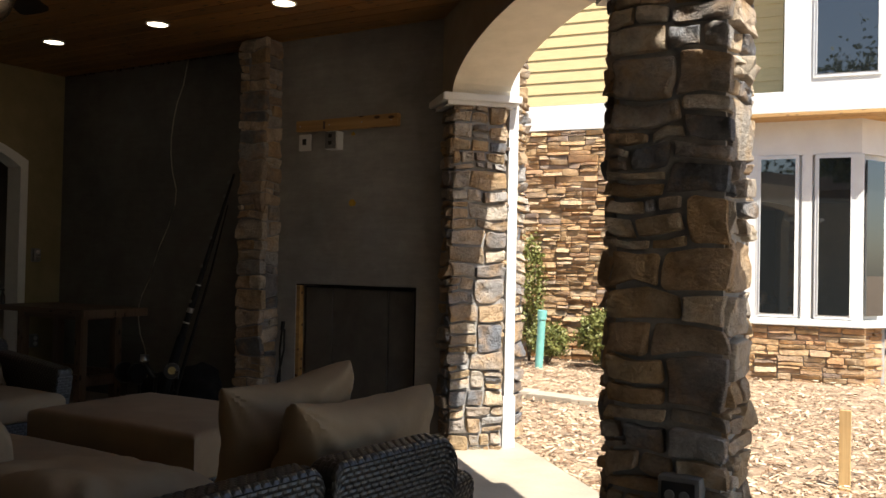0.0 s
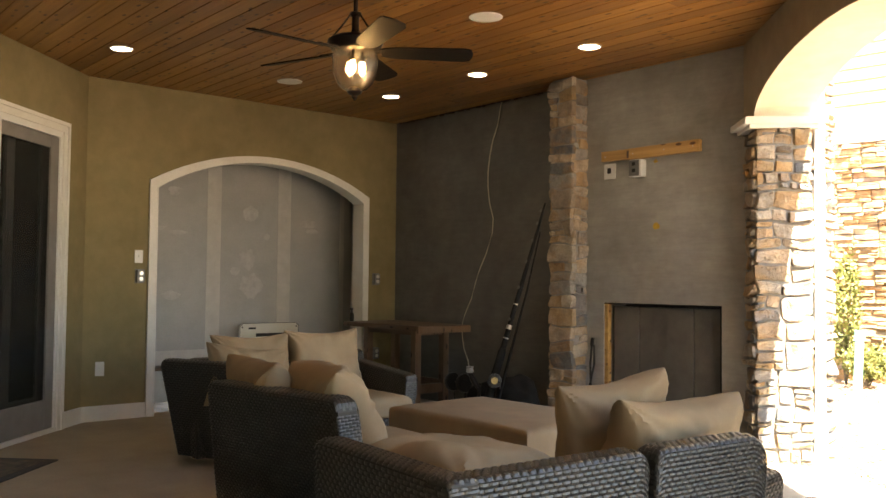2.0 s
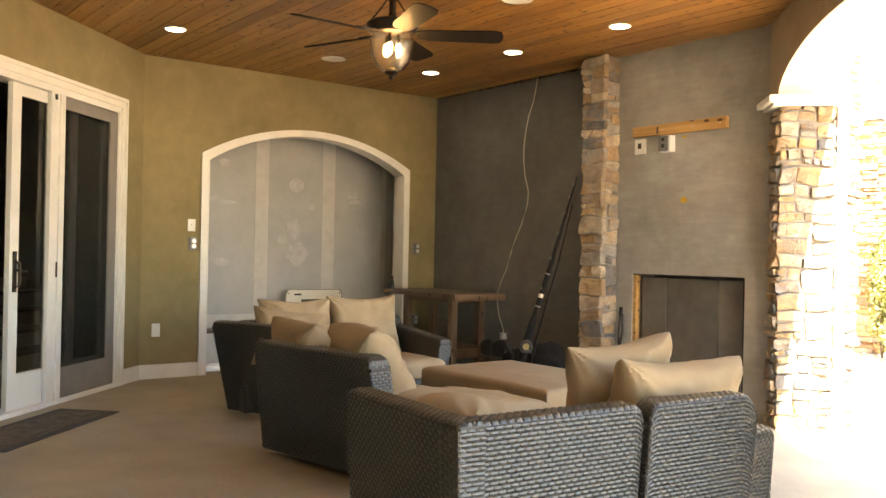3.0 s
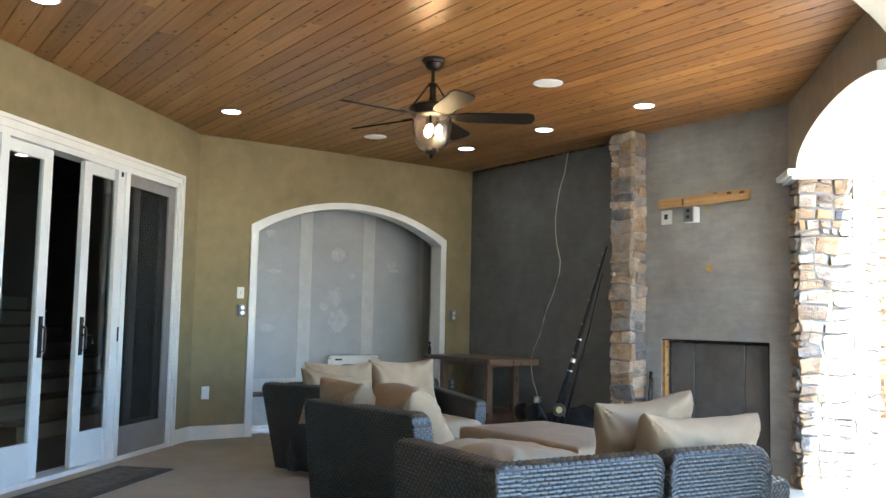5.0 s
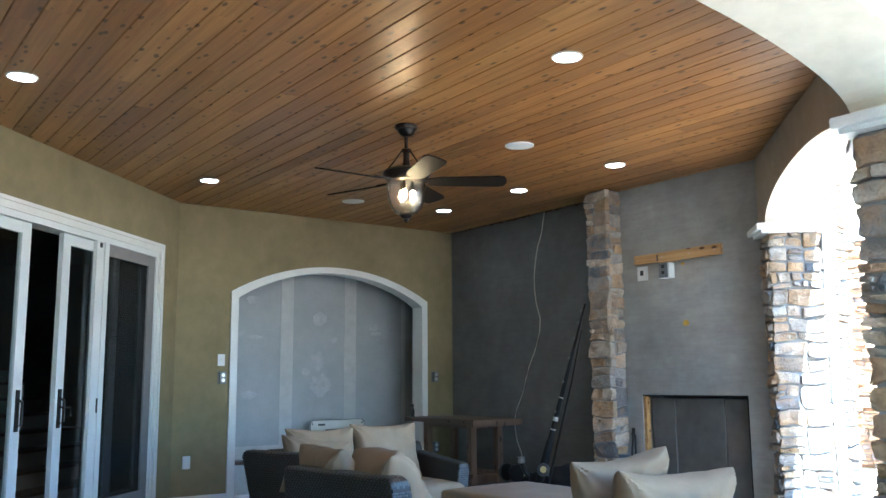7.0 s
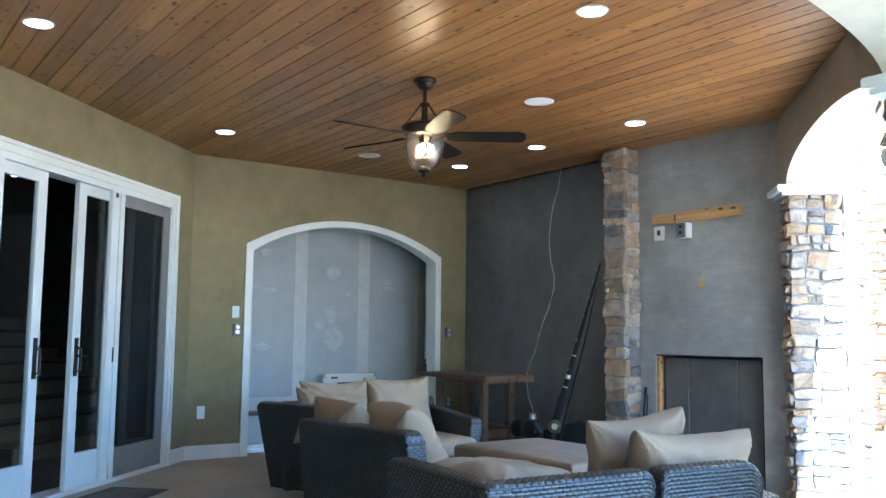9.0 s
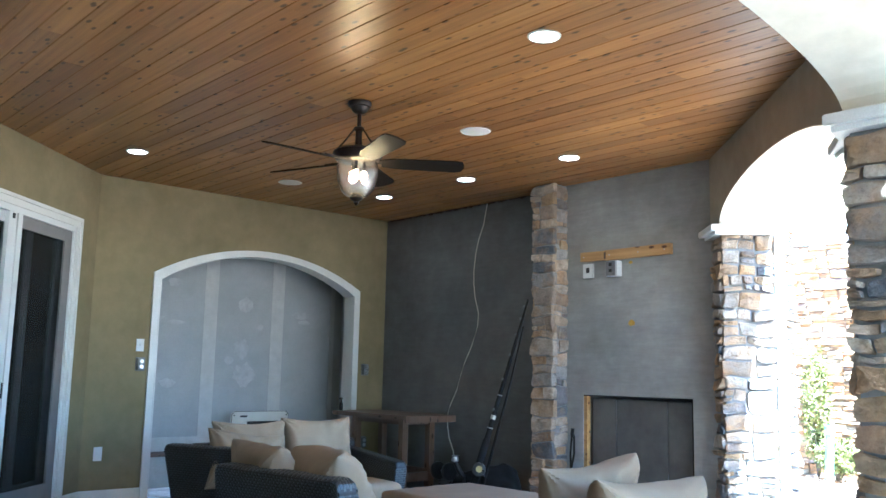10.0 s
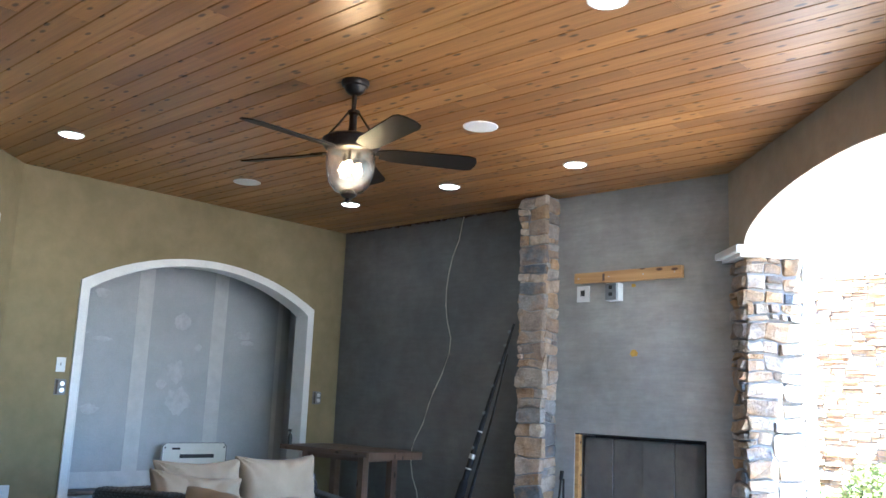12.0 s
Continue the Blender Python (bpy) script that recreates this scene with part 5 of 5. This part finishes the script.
reel = part("reel", lathe_bm([(0.03, -0.045), (0.058, -0.04), (0.062, -0.025), (0.042, -0.018), (0.042, 0.018), (0.062, 0.025), (0.058, 0.04), (0.03, 0.045)], (0, 0, 0), 20, m=Matrix.Translation(p) @ Matrix.Rotation(radians(-40), 4, "Z") @ Matrix.Rotation(radians(80), 4, "Y")), BLACK, rd, "black reel", True)
part("reel_ring", lathe_bm([(0.026, 0.0455), (0.03, 0.05), (0.022, 0.05), (0.020, 0.0455)], (0, 0, 0), 22, m=Matrix.Translation(p) @ Matrix.Rotation(radians(-40), 4, "Z") @ Matrix.Rotation(radians(80), 4, "Y")), BRASS, reel, "brass ring", True)
part("reel_handle", tube_bm([p, p + Vector((0.09, -0.01, 0)), p + Vector((0.1, -0.03, -0.05))], 0.008, 8), BLACK, reel, smooth=True)
slim = thing("fishing_rod", "slim dark fishing rod leaning beside the thicker one", "fishing rod", "fishing rods", at=(-5.25, 5.08, 0))
part("blank", tube_bm([(-5.26, 5.10, 0.06), (-5.16, 5.20, 0.62), (-5.06, 5.31, 1.2), (-4.99, 5.40, 1.72)], [0.016, 0.013, 0.009, 0.005], 8), NYLON, slim, "dull black blank", True)
part("grip", tube_bm([(-5.268, 5.092, 0.02), (-5.23, 5.13, 0.24)], 0.022, 10), NYLON, slim, "black foam grip", True)
rd2 = thing("fishing_reel", "chrome spinning reel beside the black rod", "fishing reel", at=(-5.68, 5.2, 0.3))
part("spool", lathe_bm([(0.02, -0.03), (0.038, -0.02), (0.03, 0.02), (0.038, 0.03)], (-5.66, 5.18, 0.46), 16), STEEL, rd2, smooth=True)
part("reel_body", tube_bm([(-5.66, 5.18, 0.43), (-5.63, 5.2, 0.36), (-5.6, 5.23, 0.3)], [0.02, 0.028, 0.02], 10), BLACK, rd2, smooth=True)
part("rod_stub", tube_bm([(-5.62, 5.25, 0.0), (-5.6, 5.25, 0.34)], 0.014, 10), BLACK, rd2, smooth=True)


def lumpy(name, label, cat, c, r, seed, mat_=None):
    bm = bmesh.new()
    bmesh.ops.create_icosphere(bm, subdivisions=4, radius=1.0)
    for v in bm.verts:
        d = v.co.normalized()
        k = 1 + 0.22 * noise.noise(d * 1.6 + Vector((seed, 0, 0))) + 0.07 * noise.noise(d * 5 + Vector((0, seed, 0)))
        v.co = Vector((d.x * r[0] * k, d.y * r[1] * k, max(d.z * r[2] * k, -c[2]))) + Vector(c)
    return tagged(part(name, bm, mat_ or NYLON, smooth=True), label, cat)


lumpy("tackle_bag", "slumped black nylon tackle bag on the floor", "bag", (-5.22, 5.34, 0.17), (0.26, 0.17, 0.26), 3.0)
lumpy("duffel_bag", "black nylon duffel bag beside the rod", "bag", (-5.68, 5.42, 0.13), (0.22, 0.18, 0.19), 7.0)
sw = thing("trolley_wheel", "pair of black trolley wheels beside the bags", "wheel", at=(-5.85, 5.3, 0.3))
for dx in (0, 0.16):
    part("tyre", lathe_bm([(0.05, -0.02), (0.085, -0.018), (0.09, 0.0), (0.085, 0.018), (0.05, 0.02)], (0, 0, 0), 22, m=Matrix.Translation((-5.95 + dx, 5.22, 0.32)) @ Matrix.Rotation(radians(80), 4, "Y")), BLACK, sw, smooth=True)
part("axle_post", tube_bm([(-5.95, 5.25, 0.0), (-5.95, 5.24, 0.32), (-5.79, 5.24, 0.32), (-5.79, 5.25, 0.0)], 0.014, 8), BLACK, sw, smooth=True)


# ---- garden side ----
hs = thing("house", "cream-sided neighbouring house wing with stacked stone base", "house", at=(-1.9, 12.2, -0.1))
HY = 13.0
part("ground_wall", box_bm(-9.0, -2.95, HY + 0.03, HY + 0.3, -0.25, 3.36), MORTAR, hs, "shadowed joints of the stone wall")
part("band_board", box_bm(-9.0, -2.95, HY - 0.03, HY + 0.3, 3.36, 3.74, 0.006), WHITE, hs, "white band board")
z = 3.745
while z < 7.2:
    bm = slab_bm([(0, 0), (-0.022, 0), (-0.004, 0.20), (0, 0.20)], (-9.0, HY, z), (0, 1, 0), UP, (7.0, 0, 0))
    part("siding_board", bm, SIDING, hs, "cream lap siding board")
    z += 0.178
part("upper_wall", box_bm(-9.0, -2.0, HY + 0.002, HY + 0.3, 3.74, 7.4), SIDING, hs)
part("eave_board", box_bm(-9.0, -2.95, HY - 0.25, HY + 0.3, 7.0, 7.1), PINE, hs, "wooden eave soffit")
# bay
BX0, BX1, BX2, BY = -2.95, -1.02, -0.80, 12.2
foot = [(BX0, HY + 0.2), (BX0, BY), (BX1, BY), (BX2 + 0.12, BY + 0.45), (BX2 + 0.12, HY + 0.6)]


def grown(o, g):
    return [(x + (g if x > -2.5 else -g * 0.2), y - g if y < 12.9 else y) for x, y in o]


part("bay_plinth", prism_bm(grown(foot, -0.04), -0.25, 0.60), MORTAR, hs, "shadowed joints of the bay plinth")
part("bay_sill", prism_bm(grown(foot, 0.05), 0.60, 0.69, bevel=0.006), WHITE, hs, "white sill")
part("bay_head", prism_bm(grown(foot, 0.0), 2.78, 3.22), WHITE, hs, "white painted head panel")
part("bay_soffit", prism_bm(grown(foot, 0.42), 3.22, 3.26), PINE, hs, "wooden soffit under the upper bay")
part("upper_bay_band", prism_bm(grown(foot, 0.40), 3.26, 3.50, bevel=0.01), WHITE, hs, "white band under the upper bay")
upper_foot = [(-1.93, HY + 0.2), (-1.93, BY - 0.30), (BX1 + 0.30, BY - 0.30), (BX2 + 0.42, BY + 0.15), (BX2 + 0.42, HY + 0.6)]
part("upper_bay", prism_bm(upper_foot, 3.50, 7.4), WHITE, hs, "white panelled upper bay")
part("upper_bay_cap", prism_bm(grown(foot, 0.36), 3.50, 3.54, bevel=0.006), WHITE, hs)


def house_window(x0, x1, z0, z1, y, fr=0.045):
    w = part("window_frame", slab_bm([(x0, z0), (x1, z0), (x1, z1), (x0, z1)], (0, y - 0.02, 0), (1, 0, 0), UP, (0, 0.05, 0)), VINYL, hs)
    part("pane", box_bm(x0 + fr, x1 - fr, y - 0.026, y - 0.021, z0 + fr, z1 - fr), WINDOW_DARK, w, "dark reflecting glass")
    for a, b in ((x0 + fr - 0.012, x0 + fr), (x1 - fr, x1 - fr + 0.012)):
        part("glazing_bead", box_bm(a, b, y - 0.034, y - 0.0205, z0 + fr, z1 - fr), VINYL, w)
    return w


WINDOW_DARK, wnt, wb_, _co = begin("dark_window_glass", 0.02, spec=1.0)
wb_.inputs["Base Color"].default_value = (0.012, 0.014, 0.015, 1)
wb_.inputs["Specular IOR Level"].default_value = 1.0
wb_.inputs["Coat Weight"].default_value = 1.0
wb_.inputs["Coat Roughness"].default_value = 0.01
bump(wnt, wb_, noise_of(wnt, _co, 0.9, 1), 0.03, 0.05)
for x0, x1 in ((BX0 + 0.1, -2.35), (-2.25, -1.745), (-1.555, -1.10)):
    house_window(x0, x1, 0.70, 2.775, BY)
for x in (BX0 + 0.03, -2.30, -1.65, -1.05):
    part("bay_post", box_bm(x - 0.06, x + 0.06, BY - 0.012, BY + 0.1, 0.69, 2.78, 0.005), WHITE, hs)
part("bay_wall", prism_bm([(BX0, HY), (BX0, BY + 0.06), (BX1 - 0.03, BY + 0.06), (BX2 + 0.1, BY + 0.5), (BX2 + 0.1, HY)], 0.69, 2.78), WHITE, hs)
w = part("side_window", slab_bm([(0.08, 0.75), (0.42, 0.75), (0.42, 2.7), (0.08, 2.7)], (BX1, BY - 0.01, 0), Vector((0.6, 0.8, 0)), UP, (0.02, -0.012, 0)), WINDOW_DARK, hs, "dark reflecting glass")
house_window(-1.59, -0.82, 3.70, 6.0, BY - 0.30)
# stacked ledge stone on the wall and the bay plinth
face_stones(hs, (-6.6, HY + 0.03, -0.1), (1, 0, 0), (0, -1, 0), 3.6, 3.45, 301, (0.34, 0.085), (0.02, 0.075), 0.004, LEDGE, 0.006, "ledge_stone", 0.009)
face_stones(hs, (BX0 + 0.3, BY + 0.04, -0.15), (1, 0, 0), (0, -1, 0), 1.70, 0.74, 302, (0.34, 0.10), (0.02, 0.06), 0.004, LEDGE, 0.006, "ledge_stone", 0.009)
dirv = Vector((BX2 + 0.08 - BX1, 0.45, 0)).normalized()
face_stones(hs, (BX1 - 0.03, BY + 0.04, -0.15), dirv, (dirv.y, -dirv.x, 0), 0.5, 0.74, 303, (0.34, 0.10), (0.02, 0.05), 0.004, LEDGE, 0.006, "ledge_stone", 0.009)

hs.rotation_euler[2] = radians(7)

# garden bits
pv = thing("teal_pipe", "teal plastic drain pipe standing in the mulch", "pipe", at=(-4.95, 11.4, -0.12))
part("pipe", tube_bm([(-4.99, 11.45, -0.15), (-4.93, 11.4, 0.62)], 0.055, 16), TEAL, pv, smooth=True)
part("coupling", tube_bm([(-4.935, 11.405, 0.56), (-4.925, 11.4, 0.68)], 0.066, 16), TEAL, pv, smooth=True)
sk = thing("wooden_stake", "short raw wooden survey stake in the mulch", "stake", at=(-0.75, 7.0, -0.12))
tagged(sk)
part("stake_post", box_bm(-0.585, -0.515, 6.48, 6.515, -0.15, 0.385, 0.003), STAKE_WOOD, sk)
for x, y, r in ((-4.15, 8.95, 0.2), (-3.62, 8.85, -0.1), (-3.1, 8.8, 0.05)):
    bm = box_bm(-0.27, 0.27, -0.13, 0.13, -0.05, 0.045, 0.012, Matrix.Translation((x, y, -0.11)) @ Matrix.Rotation(r, 4, "Z"))
    tagged(part("garden_paver", bm, CONCRETE), "pale flat paver laid in the mulch", "paver", "garden pavers")


def shrub(label, c, r, count, seed, leaf=0.055, mat_=None, name="shrub", stems=7):
    rng = random.Random(seed)
    root = thing(name, label, "shrub", "shrubs", at=(c[0], c[1], c[2]))
    bm = bmesh.new()
    for _ in range(stems):
        a = rng.uniform(0, 6.28)
        tube_bm([(c[0], c[1], c[2] - 0.05), (c[0] + 0.5 * r[0] * math.cos(a), c[1] + 0.5 * r[1] * math.sin(a), c[2] + r[2] * rng.uniform(0.7, 1.5))], [0.014, 0.005], 6, bm)
    part("stems", bm, BARK, root)
    verts, faces = [], []
    for _ in range(count):
        d = Vector((rng.gauss(0, 1), rng.gauss(0, 1), rng.gauss(0, 1))).normalized()
        k = rng.uniform(0.45, 1.0) ** 0.6 * (0.8 + 0.3 * noise.noise(d * 2.3 + Vector((seed, 0, 0))))
        p = Vector((c[0] + d.x * r[0] * k, c[1] + d.y * r[1] * k, c[2] + r[2] + d.z * r[2] * k))
        e = Vector((rng.gauss(0, 1), rng.gauss(0, 1), rng.gauss(0.3, 1))).normalized()
        f = e.cross(Vector((rng.gauss(0, 1), rng.gauss(0, 1), rng.gauss(0, 1)))).normalized()
        l, w_ = leaf * rng.uniform(0.7, 1.3), leaf * 0.3
        b = len(verts)
        verts += [p, p + e * l * 0.5 + f * w_, p + e * l, p + e * l * 0.5 - f * w_]
        faces.append((b, b + 1, b + 2, b + 3))
    ob = link_mesh("leaves", verts, faces, mat_ or LEAF, root)
    ob["kind"] = "stuff"
    return root


shrub("round green-yellow shrub in the mulch bed", (-4.15, 12.0, -0.12), (0.62, 0.45, 0.46), 5200, 3)
shrub("tall pale green climbing shrub on the stone wall", (-5.5, 12.22, -0.1), (0.26, 0.26, 1.05), 2000, 4, 0.06)
shrub("low yellow-green shrub beside the stone wall", (-5.1, 12.0, -0.1), (0.4, 0.3, 0.32), 2200, 6, 0.05)
shrub("leafy green hedge beyond the house bay", (0.2, 17.5, -0.1), (1.6, 0.8, 1.4), 9000, 9, 0.10, LEAF_FAR, "hedge", 12)


def tree(x, y, h, spread, seed, count=9000):
    rng = random.Random(seed)
    root = thing("tree", "tall leafy green deciduous tree in the yard", "tree", "yard trees", at=(x, y, -0.1))
    bm = bmesh.new()
    tube_bm([(x, y, -0.3), (x + 0.1, y, h * 0.25), (x - 0.1, y + 0.1, h * 0.55), (x, y, h * 0.85)], [0.26, 0.2, 0.13, 0.04], 10, bm)
    tips = []
    for k in range(14):
        a, f = rng.uniform(0, 6.28), rng.uniform(0.25, 0.8)
        l = spread * (1.15 - f) * rng.uniform(0.7, 1.1)
        p = Vector((x, y, h * f))
        qv = p + Vector((l * math.cos(a), l * math.sin(a), l * 0.55))
        tube_bm([p, p.lerp(qv, 0.5) + Vector((0, 0, 0.1)), qv], [0.09, 0.055, 0.02], 6, bm)
        tips += [p.lerp(qv, t) for t in (0.45, 0.7, 0.9, 1.0)]
    part("trunk", bm, BARK, root, smooth=True)
    tips += [Vector((x, y, h * f)) for f in (0.7, 0.8, 0.9, 0.97)]
    verts, faces = [], []
    for _ in range(count):
        t = rng.choice(tips)
        p = t + Vector((rng.gauss(0, 1), rng.gauss(0, 1), rng.gauss(0, 0.7))) * spread * 0.17
        e = Vector((rng.gauss(0, 1), rng.gauss(0, 1), rng.gauss(0, 1))).normalized()
        f = e.cross(Vector((rng.gauss(0, 1), rng.gauss(0, 1), rng.gauss(0, 1)))).normalized()
        l = rng.uniform(0.16, 0.34)
        b = len(verts)
        verts += [p, p + e * l * 0.5 + f * l * 0.32, p + e * l, p + e * l * 0.5 - f * l * 0.32]
        faces.append((b, b + 1, b + 2, b + 3))
    ob = link_mesh("crown", verts, faces, LEAF_FAR, root)
    return root


for x, y, h, sp_, sd in ((2.5, -16.0, 10.0, 4.0, 1), (9.0, -13.0, 12.0, 4.6, 2), (15.0, -6.0, 11.0, 4.5, 3), (-4.0, -20.0, 12.0, 4.6, 4), (6.5, -24.0, 14.0, 5.0, 5), (17.0, 4.0, 10.0, 4.0, 6), (1.5, 22.0, 9.0, 3.8, 7), (5.0, 26.0, 12.0, 4.6, 8)):
    tree(x, y, h, sp_, sd)

# loose bark chips over the near mulch
rng = random.Random(77)
verts, faces = [], []
while len(faces) < 24000:
    x, y = rng.uniform(-6.2, 1.6), rng.uniform(4.3, 13.0)
    if rng.random() > 1.4 - y / 14:
        continue
    if (x + y) * 0.7071 < 2.42 or (x > -0.6 and y < 3.6):
        continue
    z = -0.10 + 0.035 * noise.noise(((x + 1.5) * 0, 0, 0)) + rng.uniform(-0.03, 0.02)
    a, l, w_ = rng.uniform(0, 6.28), rng.uniform(0.025, 0.085), rng.uniform(0.006, 0.02)
    e = Vector((math.cos(a), math.sin(a), rng.uniform(-0.35, 0.35)))
    f = Vector((-math.sin(a), math.cos(a), rng.uniform(-0.5, 0.5)))
    p = Vector((x, y, z))
    b = len(verts)
    verts += [p - e * l / 2 - f * w_ / 2, p + e * l / 2 - f * w_ / 3, p + e * l / 2 + f * w_ / 2, p - e * l / 2 + f * w_ / 2]
    faces.append((b, b + 1, b + 2, b + 3))
m_, nt_, b_, co_ = begin("bark_chips", 0.9, spec=0.2)
nt_.links.new(ramp(nt_, nt_.nodes.new("ShaderNodeNewGeometry").outputs["Random Per Island"], [(0.0, (0.13, 0.075, 0.045)), (0.3, (0.34, 0.22, 0.14)), (0.7, (0.56, 0.42, 0.28)), (1.0, (0.72, 0.60, 0.44))]), b_.inputs["Base Color"])
tagged(link_mesh("bark_mulch", verts, faces, m_), "loose shredded bark chips over the garden bed", "mulch", kind="stuff")
